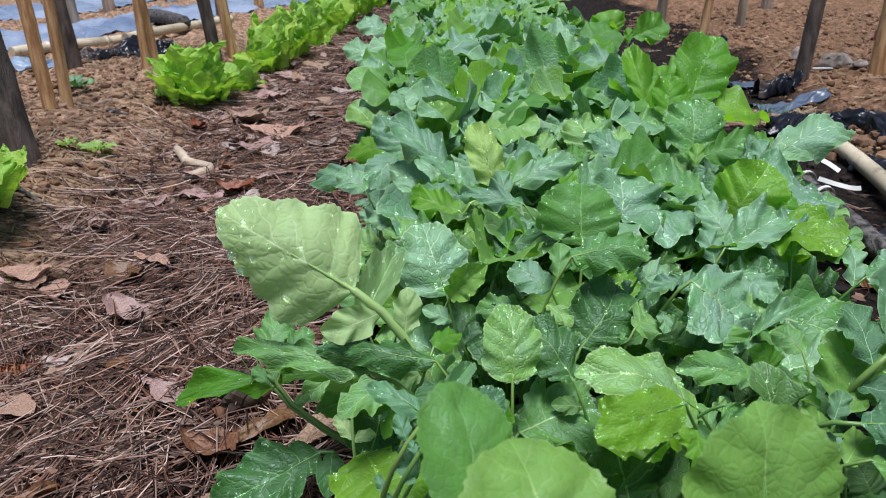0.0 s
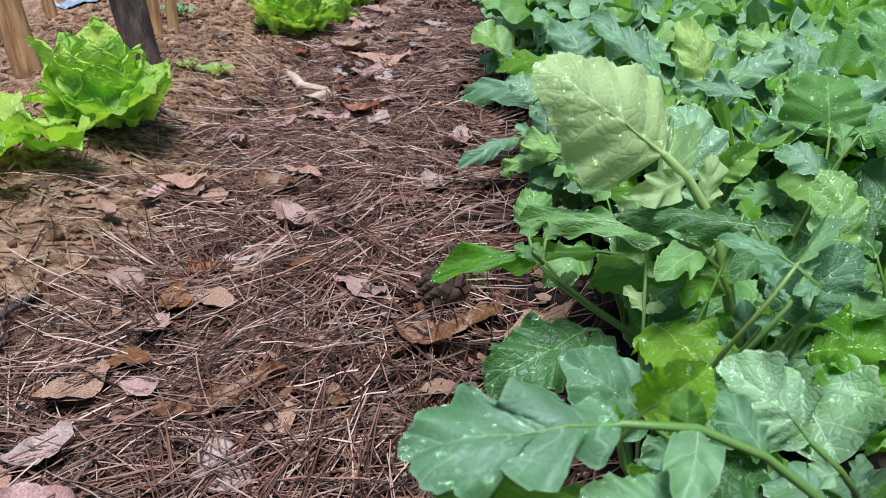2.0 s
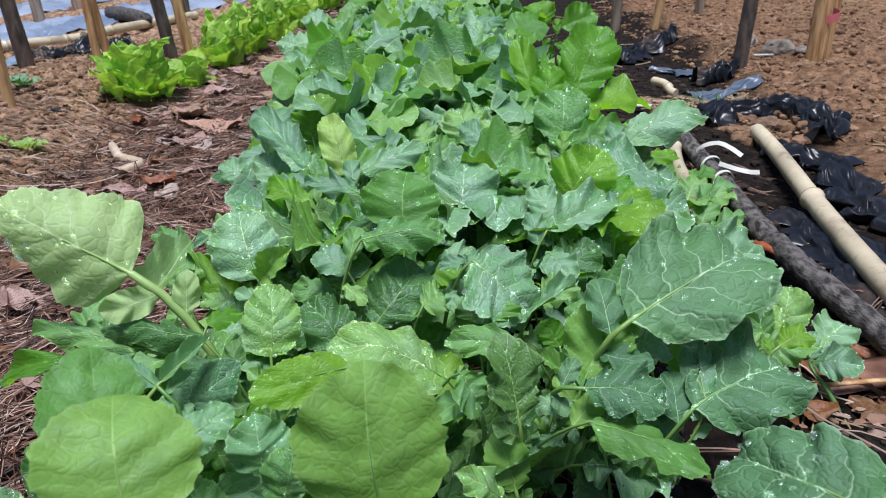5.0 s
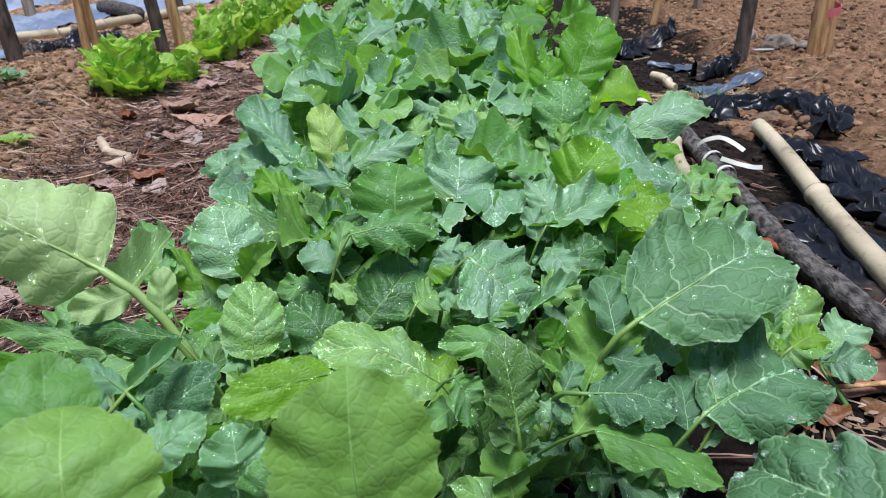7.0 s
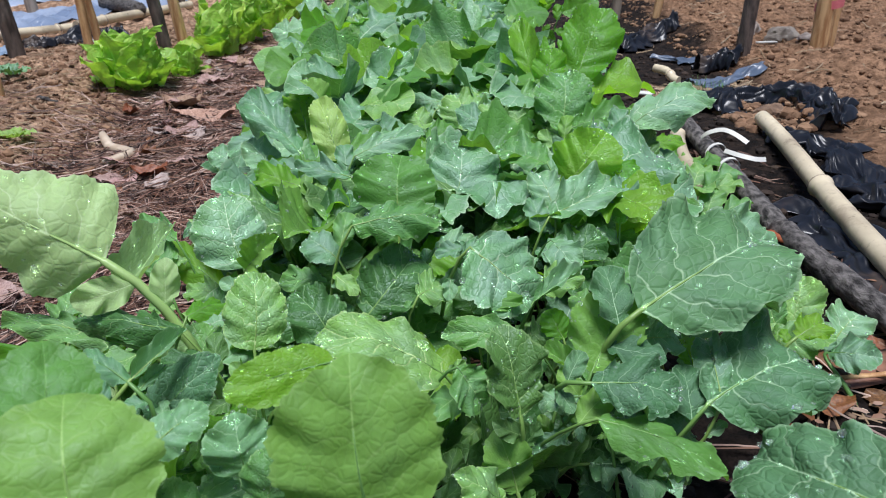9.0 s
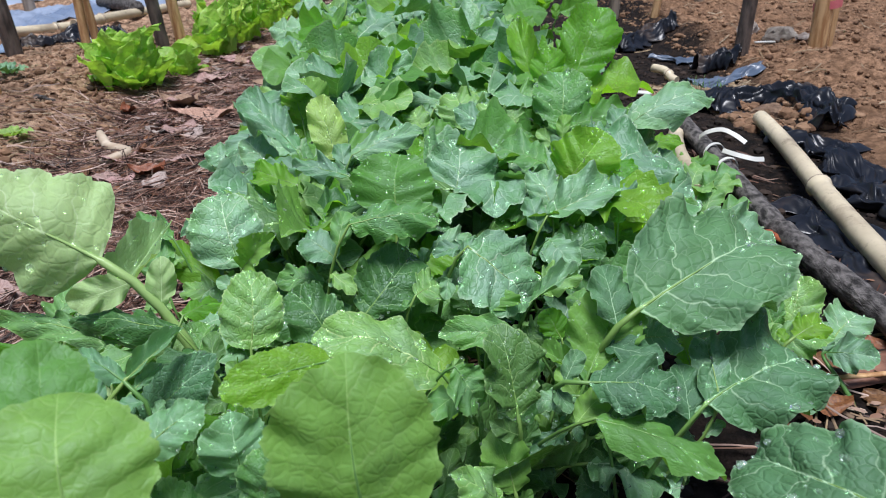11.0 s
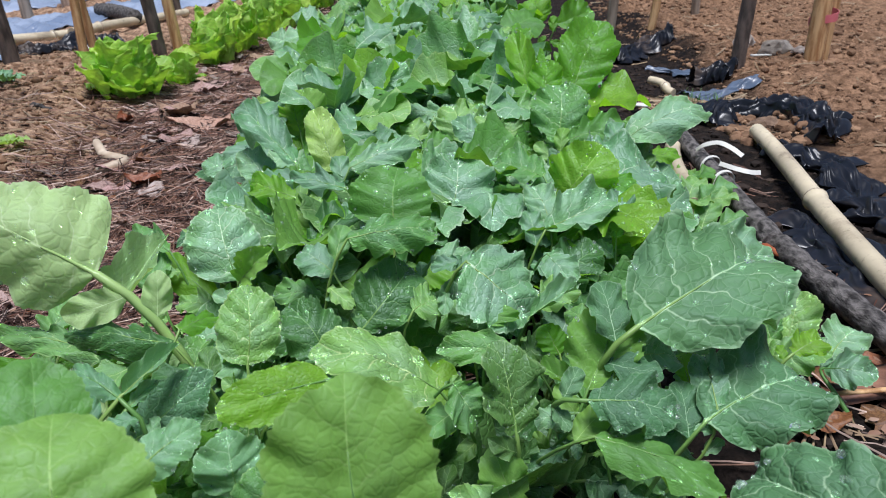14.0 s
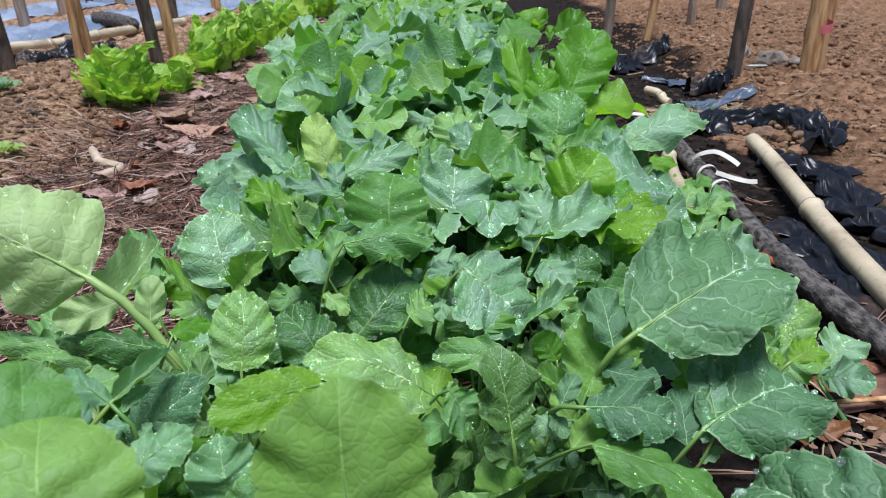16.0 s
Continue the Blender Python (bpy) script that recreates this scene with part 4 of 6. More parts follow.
hero("blue", (0.058, 1.179, 0.190), (0.121, 1.141, 0.205), (-0.45, -0.45, 0.77), 0.035, "arch")
hero("green", (-0.015, 1.191, 0.185), (0.025, 1.225, 0.200), (0.14, -0.53, 0.84), 0.039, "wavy")
hero("blue", (0.047, 1.029, 0.200), (-0.013, 1.044, 0.200), (-0.15, -0.59, 0.79), 0.030, "arch")
hero("blue", (0.035, 0.991, 0.200), (0.096, 1.042, 0.215), (0.18, -0.47, 0.86), 0.026, "arch")
hero("yellow", (-0.020, 1.026, 0.185), (-0.032, 1.053, 0.206), (-0.02, -0.61, 0.79), 0.031, "fold")
hero("mid", (-0.008, 0.944, 0.195), (-0.054, 0.954, 0.200), (-0.04, -0.60, 0.80), 0.029, "wavy")
hero("mid", (0.019, 0.931, 0.190), (0.007, 0.960, 0.211), (-0.09, -0.62, 0.78), 0.035, "wavy")
hero("green", (0.021, 0.854, 0.200), (0.057, 0.884, 0.207), (0.21, -0.44, 0.87), 0.026, "wavy")
hero("mid", (0.113, 0.893, 0.190), (0.102, 0.936, 0.221), (-0.15, -0.60, 0.79), 0.041, "wavy")
hero("dark", (0.092, 0.710, 0.170), (0.117, 0.745, 0.191), (0.09, -0.56, 0.83), 0.043, "wavy")
hero("green", (-0.157, 0.725, 0.180), (-0.191, 0.754, 0.196), (0.03, -0.47, 0.88), 0.035, "wavy")
hero("blue", (-0.172, 0.731, 0.170), (-0.205, 0.752, 0.178), (-0.06, -0.44, 0.90), 0.028, "arch")
hero("mid", (0.142, 0.935, 0.190), (0.135, 0.967, 0.213), (-0.16, -0.60, 0.78), 0.034, "wavy")
hero("blue", (-0.270, 2.245, 0.185), (-0.341, 2.302, 0.221), (-0.04, -0.57, 0.82), 0.080, "arch")
hero("blue", (-0.109, 2.366, 0.200), (-0.038, 2.442, 0.242), (0.13, -0.57, 0.81), 0.076, "arch")
hero("mid", (0.030, 0.867, 0.180), (0.045, 0.832, 0.159), (-0.09, -0.54, 0.84), 0.037, "arch")
hero("green", (0.318, 0.931, 0.170), (0.295, 0.967, 0.200), (-0.21, -0.70, 0.68), 0.035, "wavy")
hero("mid", (0.122, 0.664, 0.170), (0.094, 0.664, 0.180), (0.24, -0.70, 0.67), 0.030, "wavy")
hero("dark", (-0.081, 0.650, 0.160), (-0.116, 0.672, 0.170), (-0.09, -0.53, 0.84), 0.035, "wavy")


def fill_bed():
    """The rest of the bed: rows of plants that close the canopy below and behind the leaves above."""
    rng = random.Random(9)
    y = 0.22
    while y < 4.8:
        step = 0.095 if y < 1.6 else 0.12
        lo, hi = (-0.10 if y < 0.62 else (-0.12 if y < 1.2 else -0.17)), (0.15 if y < 0.6 else (0.19 if y < 1.2 else 0.24))
        x = lo + 0.03 * rng.random()
        while x < hi + 0.02:
            px, py = x + rng.uniform(-0.02, 0.02) + 0.012 * (y - 1), y + rng.uniform(-0.03, 0.03)
            near = py < 0.62
            if py < 0.30 and px < 0.16:
                x += step
                continue
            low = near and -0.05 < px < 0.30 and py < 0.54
            if low and rng.random() < (0.85 if py < 0.48 else 0.35):
                x += step
                continue
            plant = mustard_plant(px, py)
            n = rng.randint(4, 5) if near else rng.randint(6, 8)
            a0 = rng.uniform(0, 6.28)
            lim = (0.075 if low else (0.11 if py < 0.48 else 0.15)) if near else (0.19 if py < 1.0 else 0.225)
            for k in range(n):
                a = a0 + k * 2.4 + rng.uniform(-0.3, 0.3)
                out = Vector((math.cos(a), math.sin(a), 0))
                h = rng.uniform(0.5, 1.0) * lim
                rise = rng.uniform(-0.1, 0.9)
                ln = rng.uniform(0.065, 0.115) * (0.85 if near else 1.0)
                b = Vector((px, py, 0.02)) + out * rng.uniform(0.015, 0.045) + Vector((0, 0, max(0.05, h - ln * rise * 0.6)))
                d = (out * math.cos(rise) + Vector((0, 0, math.sin(rise) * 0.8))).normalized()
                if py < 1.3 and b.x + d.x * ln < -0.185:
                    ln *= 0.5
                t = b + d * ln
                nrm = Vector((0, 0, 1)) * 1.0 - out * 0.6 * rise + Vector((rng.uniform(-0.3, 0.3), rng.uniform(-0.8, 0.0), 0))
                # low plants get mostly the dark kind, as painted crevice shade
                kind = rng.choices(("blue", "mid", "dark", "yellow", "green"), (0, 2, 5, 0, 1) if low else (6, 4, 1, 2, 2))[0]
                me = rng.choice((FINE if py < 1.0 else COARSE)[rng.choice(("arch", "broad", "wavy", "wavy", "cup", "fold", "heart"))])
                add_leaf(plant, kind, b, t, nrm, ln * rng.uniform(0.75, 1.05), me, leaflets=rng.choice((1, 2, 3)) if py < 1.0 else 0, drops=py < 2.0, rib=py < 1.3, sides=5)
            flank = -1 if px < lo + 0.06 else (1 if px > hi - 0.06 else 0)
            for k in range(4 if flank else 0):
                a = rng.uniform(-1.2, 1.2) + (math.pi if flank < 0 else 0)
                out = Vector((math.cos(a), math.sin(a), 0))
                ln = rng.uniform(0.05, 0.09)
                b = Vector((px, py, 0.02)) + out * rng.uniform(0.02, 0.05) + Vector((0, 0, rng.uniform(0.04, 0.12)))
                t = b + (out + Vector((0, 0, rng.uniform(-0.4, 0.4)))).normalized() * ln
                me = rng.choice((FINE if py < 1.0 else COARSE)[rng.choice(("arch", "wavy"))])
                add_leaf(plant, rng.choice(("blue", "mid", "dark")), b, t, (0.3 * flank, -0.2, 1), ln * rng.uniform(0.7, 0.95), me, drops=py < 1.6, rib=False, sides=5)
            x += step
        y += step


fill_bed()


# ---- lettuces ----
def lettuce(x, y, size, seed, leaves=19, flat=0.0):
    """A loose head: outer leaves leaning out, broad blistered leaves standing up close together inside them."""
    rng = random.Random(seed)
    z = height(x, y)
    plant = thing("lettuce", x, y, z, "bright green crinkled loose-leaf lettuce growing in the soil", "lettuce", "lettuces in a row")
    k = 0
    for share, lo, hi, long, foot, rise in ((0.20, 12, 42, 0.80, 0.02, 0.010), (0.36, 52, 72, 0.85, 0.045, 0.012), (0.44, 70, 95, 1.12, 0.040, 0.02)):
        for _ in range(max(1, round(leaves * share))):
            k += 1
            a = k * 2.399 + rng.uniform(-0.3, 0.3)
            out = Vector((math.cos(a), math.sin(a), 0))
            tilt = radians(rng.uniform(lo, hi) * (1 - flat))
            ln = size * long * rng.uniform(0.7, 1.1)
            b = out * foot * size / 0.15 * rng.uniform(0.6, 1.8) + Vector((0, 0, rise))
            t = b + (out * math.cos(tilt) + Vector((0, 0, math.sin(tilt)))) * ln
            nrm = Vector((0, 0, 1)) * math.cos(tilt) - out * math.sin(tilt) + Vector((rng.uniform(-0.35, 0.35), rng.uniform(-0.35, 0.35), 0))
            m, _ = leaf_matrix(b, t, nrm, ln * rng.uniform(0.78, 1.0))
            dress(part("leaf", rng.choice(FRILL), plant, m), LEAF["lettuce"])


for n, (lx, ly, ls, ln, lf) in enumerate(((-0.888, 1.125, 0.132, 34, 0.0), (-0.930, 1.015, 0.125, 12, 0.78), (-0.985, 0.86, 0.095, 6, 0.6), (-0.795, 2.095, 0.143, 30, 0.12), (-0.72, 2.32, 0.09, 16, 0.1),
                                          (-0.72, 2.72, 0.155, 22, 0.0), (-0.69, 2.98, 0.16, 22, 0.0), (-0.66, 3.3, 0.165, 20, 0.0), (-0.62, 3.68, 0.16, 20, 0.0), (-0.58, 4.08, 0.165, 20, 0.0),
                                          (-0.54, 4.5, 0.16, 18, 0.0), (-0.50, 4.9, 0.16, 18, 0.0), (-0.46, 5.3, 0.165, 18, 0.0))):
    lettuce(lx, ly, ls, 40 + n, ln, lf)


# ---- stakes ----
def stake(x, y, r, material, label, lean=(0, 0), length=1.3, seed=0):
    """A rough pole driven into the ground, with knots and a slight crook."""
    rng = random.Random(seed + 100)
    z = height(x, y)
    pts, radii = [], []
    n = 60
    for k in range(n):
        t = k / (n - 1)
        pts.append((lean[0] * t * length + 0.008 * math.sin(5 * t + seed), lean[1] * t * length + 0.008 * math.cos(4 * t + seed), -0.05 + t * length))
        radii.append(r * (1.06 - 0.2 * t))
    v, f = tube(pts, radii, 18)
    knots = [(rng.uniform(0.05, 0.6), rng.uniform(0, 6.28)) for _ in range(4)]
    shaped = []
    for k, p in enumerate(v):
        c, a = Vector(pts[k // 18]), 2 * math.pi * (k % 18) / 18
        t = (k // 18) / (n - 1)
        grow = 1 + 0.10 * noise.noise(Vector((math.cos(a) * 1.4, math.sin(a) * 1.4, t * 6 + seed))) + 0.05 * noise.noise(Vector((math.cos(a) * 4, math.sin(a) * 4, t * 16 + seed)))
        grow += sum(0.22 * math.exp(-((t - kt) * length / 0.018) ** 2 - ((math.sin((a - ka) / 2)) / 0.28) ** 2) for kt, ka in knots)
        shaped.append(c + (p - c) * grow)
    v = shaped
    ob = new("stake", mesh_of("stake", v, f, material))
    ob.matrix_basis = pose(x, y, z)
    return tagged(ob, label, "stake", "stakes in the garden")


BL, DL, GL = "stripped orange-brown wooden stake driven into the soil", "dark bark-covered wooden stake driven into the soil", "weathered pale wooden stake driven into the soil"
for n, (sx, sy, sr, sm, sl, lean) in enumerate((
        (-1.092, 1.845, 0.019, BARE, BL, (-0.06, 0.05)), (-1.066, 1.862, 0.016, BARE, BL, (0.05, 0.02)), (-1.28, 2.42, 0.028, BARK, DL, (-0.03, 0.02)),
        (-0.938, 1.42, 0.037, BARK, DL, (-0.07, 0.03)), (-1.205, 1.47, 0.032, BARE, BL, (-0.055, 0.0)), (-1.46, 2.06, 0.019, BARE, BL, (-0.05, 0.0)),
        (-1.055, 2.43, 0.016, BARE, BL, (-0.005, 0.02)), (-1.05, 2.50, 0.015, BARE, BL, (-0.075, 0.03)),
        (-0.905, 2.70, 0.025, BARK, DL, (-0.07, 0.03)), (-0.87, 2.82, 0.022, BARE, BL, (-0.04, 0.0)),
        (-1.13, 3.72, 0.025, BARK, DL, (0.0, 0.0)), (-1.07, 4.30, 0.03, BARE, BL, (-0.02, 0.0)), (-1.87, 3.77, 0.03, WOODGREY, GL, (-0.06, 0.0)),
        (-1.92, 4.31, 0.035, WOODGREY, GL, (-0.03, 0.0)), (-2.01, 4.87, 0.025, BARK, DL, (0.02, 0.0)), (-1.82, 4.89, 0.035, WOODGREY, GL, (0.0, 0.0)),
        (-0.98, 4.84, 0.03, BARE, BL, (-0.03, 0.0)), (-1.5, 5.5, 0.03, BARK, DL, (0.0, 0.0)), (-2.4, 4.6, 0.03, BARE, BL, (0.0, 0.0)),
        (0.83, 3.18, 0.022, WOODGREY, GL, (0.04, 0.0)), (0.93, 2.97, 0.018, BARE, BL, (0.13, 0.04)), (1.25, 3.37, 0.02, WOODGREY, GL, (0.02, 0.0)),
        (0.94, 2.14, 0.023, BARK, DL, (0.10, 0.02)), (1.158, 2.11, 0.029, BARE, BL, (0.035, 0.0)), (1.200, 2.15, 0.026, BARE, BL, (0.035, 0.0)),
        (1.6, 3.9, 0.03, WOODGREY, GL, (0.03, 0.0)), (1.2, 4.6, 0.03, BARE, BL, (0.0, 0.0)))):
    stake(sx, sy, sr * 0.85, sm, sl, lean, seed=n)


# ---- bamboo, log, plastic film ----
def bamboo(a, b, r, marks, label, seed=0):
    """A cane with swollen joints and open, thick-walled ends."""
    a, b = Vector(a), Vector(b)
    rng = random.Random(seed)
    ln = (b - a).length
    pts, radii = [], []
    n = 160
    for k in range(n + 1):
        t = k / n
        near = min(abs(t - q) for q in marks) * ln
        pts.append(a.lerp(b, t) + Vector((0.004 * math.sin(7 * t + seed), 0, 0.003 * math.sin(5 * t))))
        radii.append(r * (1 + 0.22 * math.exp(-(near / 0.007) ** 2) - 0.06 * math.exp(-((near - 0.012) / 0.006) ** 2)) * (1 + rng.uniform(-0.003, 0.003)))
    v, f = tube([pts[2], pts[0]] + pts[:], [r * 0.68, r * 0.72] + radii, 16)
    me = mesh_of("bamboo_pole", v, f, BAMBOO)
    for k in list(range(48)) + [len(me.polygons) - 1, len(me.polygons) - 2]:
        me.polygons[k].use_smooth = False
    ob = new("bamboo_pole", me)
    d = (b - a).normalized()
    for q in marks:
        c = pts[round(q * n)]
        v, f = tube([c - d * 0.004, c - d * 0.001, c + d * 0.003], [r * 1.12, r * 1.26, r * 1.10], 16)
        part("joint", mesh_of("joint", v, f, WOODGREY), ob, None, "dirty brown joint")
    return tagged(ob, label, "bamboo pole", "bamboo poles on the ground")


bamboo((0.729, 1.50, 0.026), (0.555, 0.60, 0.027), 0.0162, (0.47, 0.97), "pale weathered bamboo pole lying on the dark soil", 1)
bamboo((0.525, 1.43, 0.022), (0.455, 1.10, 0.022), 0.013, (0.05,), "thin pale bamboo pole lying beside the log", 2)
bamboo((-1.60, 2.66, 0.10), (-1.35, 3.06, 0.09), 0.019, (0.3, 0.8), "pale bamboo pole lying on the mulch film", 3)
bamboo((-1.32, 2.98, 0.10), (-1.10, 3.75, 0.09), 0.019, (0.2, 0.5, 0.85), "long pale bamboo pole lying on the mulch film", 4)


def log(name, points, r, label, seed):
    """A crooked pole with scaly bark, swollen knots and a broken end."""
    rng = random.Random(seed)
    pts, radii = [], []
    way = [Vector(p) for p in points]
    for k in range(len(way) - 1):
        p0, p1, p2, p3 = way[max(k - 1, 0)], way[k], way[k + 1], way[min(k + 2, len(way) - 1)]
        for q in range(40):
            t = q / 40
            pts.append(0.5 * (2 * p1 + (p2 - p0) * t + (2 * p0 - 5 * p1 + 4 * p2 - p3) * t * t + (3 * p1 - p0 - 3 * p2 + p3) * t ** 3))
            radii.append(r * (1 + rng.uniform(-0.02, 0.02)) * (1 + 0.10 * noise.noise(pts[-1] * 14)))
    v, f = tube(pts, radii, 28)
    out = []
    for n, p in enumerate(v):
        c = pts[n // 28]
        scale = 1 + 0.10 * noise.noise(p * 70) + 0.09 * (0.5 - abs(noise.noise(Vector((p.x * 160, p.y * 60, p.z * 160)))))
        out.append(c + (p - c) * scale)
    return tagged(new(name, mesh_of(name, out, f, LOGBARK)), label, "log", "logs along the bed")


log("log", ((0.566, 1.52, 0.028), (0.549, 1.36, 0.028), (0.518, 1.02, 0.026), (0.507, 0.925, 0.026)), 0.0165, "dark wooden pole lying along the edge of the bed", 3)
log("log", ((0.516, 0.925, 0.024), (0.510, 0.84, 0.026), (0.513, 0.71, 0.028), (0.520, 0.50, 0.028)), 0.0160, "dark mouldy wooden pole with peeling scaly bark", 4)


def ribbon(name, points, width, material, label, category, twist=0.0, group="", across=None, ends=None):
    """A flat strip that follows the points, with a little thickness."""
    pts = [Vector(p) for p in points]
    dense = []
    for k in range(len(pts) - 1):
        p0, p1, p2, p3 = pts[max(k - 1, 0)], pts[k], pts[k + 1], pts[min(k + 2, len(pts) - 1)]
        for s in range(8):
            t = s / 8
            dense.append(0.5 * (2 * p1 + (p2 - p0) * t + (2 * p0 - 5 * p1 + 4 * p2 - p3) * t * t + (3 * p1 - p0 - 3 * p2 + p3) * t ** 3))
    dense.append(pts[-1])
    verts, faces = [], []
    for k, p in enumerate(dense):
        d = (dense[min(k + 1, len(dense) - 1)] - dense[max(k - 1, 0)]).normalized()
        s = d.cross(Vector((math.sin(twist * k), math.cos(twist * k) * 0.3, 1))).normalized() * width / 2
        if across is not None:
            a = Vector(across) if ends is None else Vector(across).lerp(Vector(ends), max(0.0, 2 * k / len(dense) - 1) ** 0.5)
            s = (a - d * a.dot(d)).normalized() * width / 2
        nrm = s.cross(d).normalized() * 0.0006
        verts += [p - s - nrm, p + s - nrm, p + s + nrm, p - s + nrm]
        if k:
            o = 4 * k
            for q in range(4):
                faces.append((o - 4 + q, o - 4 + (q + 1) % 4, o + (q + 1) % 4, o + q))
    faces += [(3, 2, 1, 0), tuple(4 * (len(dense) - 1) + q for q in range(4))]
    return tagged(new(name, mesh_of(name, verts, faces, material, False)), label, category, group)


def ring(c, d, r, n=9, sweep=6.6):
    """Points of a loop round a rod with the direction d at c."""
    c, d = Vector(c), Vector(d).normalized()
    a = d.orthogonal().normalized()
    b = d.cross(a)
    return [c + (a * math.cos(sweep * k / n) + b * math.sin(sweep * k / n)) * r + d * 0.003 * k for k in range(n + 1)]


LOGD = (-0.10, -1.0, 0.0)


def plastic_tie(c, width, tail, label):
    """A band wound round the log, with a stiff free end."""
    tie = thing("plastic_tie", *c, label, "plastic tie", "ties on the log")
    here = Vector(c)
    band = ribbon("band", [p - here for p in ring(c, LOGD, 0.0205, 16, 6.9)], width, RIBBON, "", "", across=LOGD)
    end = ribbon("loose_end", [Vector(p) - here for p in tail], width, RIBBON, "", "", across=(0.25, 0.55, 0.8))
    band.parent = end.parent = tie


plastic_tie((0.545, 1.285, 0.030), 0.008, [(0.528, 1.300, 0.050), (0.536, 1.285, 0.064), (0.556, 1.270, 0.072), (0.574, 1.255, 0.066), (0.590, 1.240, 0.055)], "white plastic tie knotted in a loose loop round the dark log")
plastic_tie((0.535, 1.200, 0.030), 0.008, [(0.535, 1.205, 0.054), (0.556, 1.185, 0.050), (0.578, 1.175, 0.046), (0.598, 1.180, 0.043)], "white plastic tie with a flat loose end round the dark log")
ribbon("hanging_ribbon", [(1.36, 2.9, 0.61), (1.37, 2.92, 0.4), (1.42, 2.95, 0.28), (1.40, 2.98, 0.18)], 0.03, RIBBON, "white plastic ribbon hanging down torn", "ribbon", 0.05)
ribbon("hanging_ribbon", [(1.50, 3.4, 0.60), (1.51, 3.4, 0.4), (1.54, 3.42, 0.26), (1.53, 3.43, 0.18)], 0.03, RIBBON, "white plastic ribbon hanging down torn", "ribbon", 0.05)
ribbon("twine", [(1.19, 2.13, 0.62), (1.36, 2.9, 0.61), (1.50, 3.4, 0.60), (1.62, 3.92, 0.62)], 0.004, RIBBON, "thin white twine stretched between two stakes", "twine")
ribbon("red_tape", ring((1.168, 2.118, 0.150), (0.035, 0.0, 1), 0.036, 14, 6.3), 0.022, RED, "faded red tape wound round two stakes", "tape", across=(0, 0, 1))


def film_sheet(points, width, lift, label, material=PLASTIC, seed=0, nu=130, nv=40, group="black plastic film on the plot"):
    """Crumpled plastic film that lies in folds along the points."""
    pts = [Vector(p) for p in points]
    verts, faces = [], []
    o = Vector((seed * 3.1, seed * 1.3, 0))
    for j in range(nu + 1):
        s = j / nu * (len(pts) - 1)
        k = min(int(s), len(pts) - 2)
        c = pts[k].lerp(pts[k + 1], s - k)
        d = (pts[k + 1] - pts[k]).normalized()
        side = Vector((-d.y, d.x, 0)).normalized()
        w = width * (0.8 + 0.55 * noise.noise(Vector((j * 0.09, seed, 0))))
        for i in range(nv + 1):
            v = i / nv - 0.5
            q = c + side * v * w
            along = s * 0.16
            n1 = noise.noise(Vector((q.x * 9, q.y * 9, 0)) + o)
            n2 = noise.noise(Vector((along * 6, v * 4.0, 3)) + o)
            warp = Vector((n1, n2, 0)) * 0.5
            n3 = 1 - abs(noise.noise(Vector((along * 7, v * w * 75, 7)) + o + warp)) * 3.0
            n4 = 1 - abs(noise.noise(Vector((q.x * 13, q.y * 13, 2)) + o - warp)) * 3.2
            n5 = noise.noise(Vector((q.x * 60, q.y * 60, 5)) + o)
            z = max(0, lift * (0.30 + 0.55 * n1 + 0.3 * n2 + 0.36 * n3 + 0.20 * n4 + 0.04 * n5) * (1 - (2 * abs(v)) ** 3))
            verts.append(q + side * 0.03 * n4 * abs(v) + Vector((0.02 * n2, 0.02 * n1, height(q.x, q.y) + 0.006 + z)))
    m = nv + 1
    faces = [(j * m + i, j * m + i + 1, (j + 1) * m + i + 1, (j + 1) * m + i) for j in range(nu) for i in range(nv)]
    me = mesh_of("plastic_film", verts, faces, material)
    ob = new("plastic_film", me)
    sol = ob.modifiers.new("thickness", "SOLIDIFY")
    sol.thickness = 0.0008
    return tagged(ob, label, "plastic film", group)


film_sheet([(0.70, 1.66, 0), (0.76, 1.74, 0), (0.84, 1.75, 0), (0.89, 1.66, 0), (0.885, 1.52, 0), (0.85, 1.42, 0)], 0.10, 0.040, "crumpled black plastic film bunched up in an arch on the soil", seed=1, nu=200, nv=50)
film_sheet([(0.735, 1.42, 0), (0.775, 1.30, 0), (0.76, 1.16, 0), (0.74, 1.02, 0), (0.74, 0.80, 0)], 0.12, 0.026, "crumpled black plastic film half buried beside the bamboo pole", seed=2, nu=200, nv=50)
film_sheet([(0.60, 1.06, 0), (0.61, 0.95, 0), (0.60, 0.82, 0), (0.58, 0.66, 0)], 0.13, 0.018, "smooth black plastic film lying flat in the furrow", seed=3)
film_sheet([(0.80, 2.08, 0), (0.86, 2.10, 0), (0.90, 2.07, 0)], 0.09, 0.06, "scrunched scrap of black plastic film on the soil", seed=4, nu=60)
film_sheet([(0.66, 2.46, 0), (0.76, 2.56, 0), (0.86, 2.66, 0), (0.93, 2.66, 0)], 0.10, 0.055, "scrunched scrap of black plastic film on the soil", seed=5, nu=90)
film_sheet([(0.74, 2.30, 0), (0.80, 2.27, 0), (0.84, 2.20, 0)], 0.06, 0.012, "wet bluish plastic film lying flat on the soil", WET_FILM, seed=6, nu=40)
film_sheet([(0.73, 1.90, 0), (0.82, 1.93, 0), (0.92, 1.95, 0)], 0.09, 0.018, "wet bluish plastic film lying flat on the soil", WET_FILM, seed=7, nu=40)
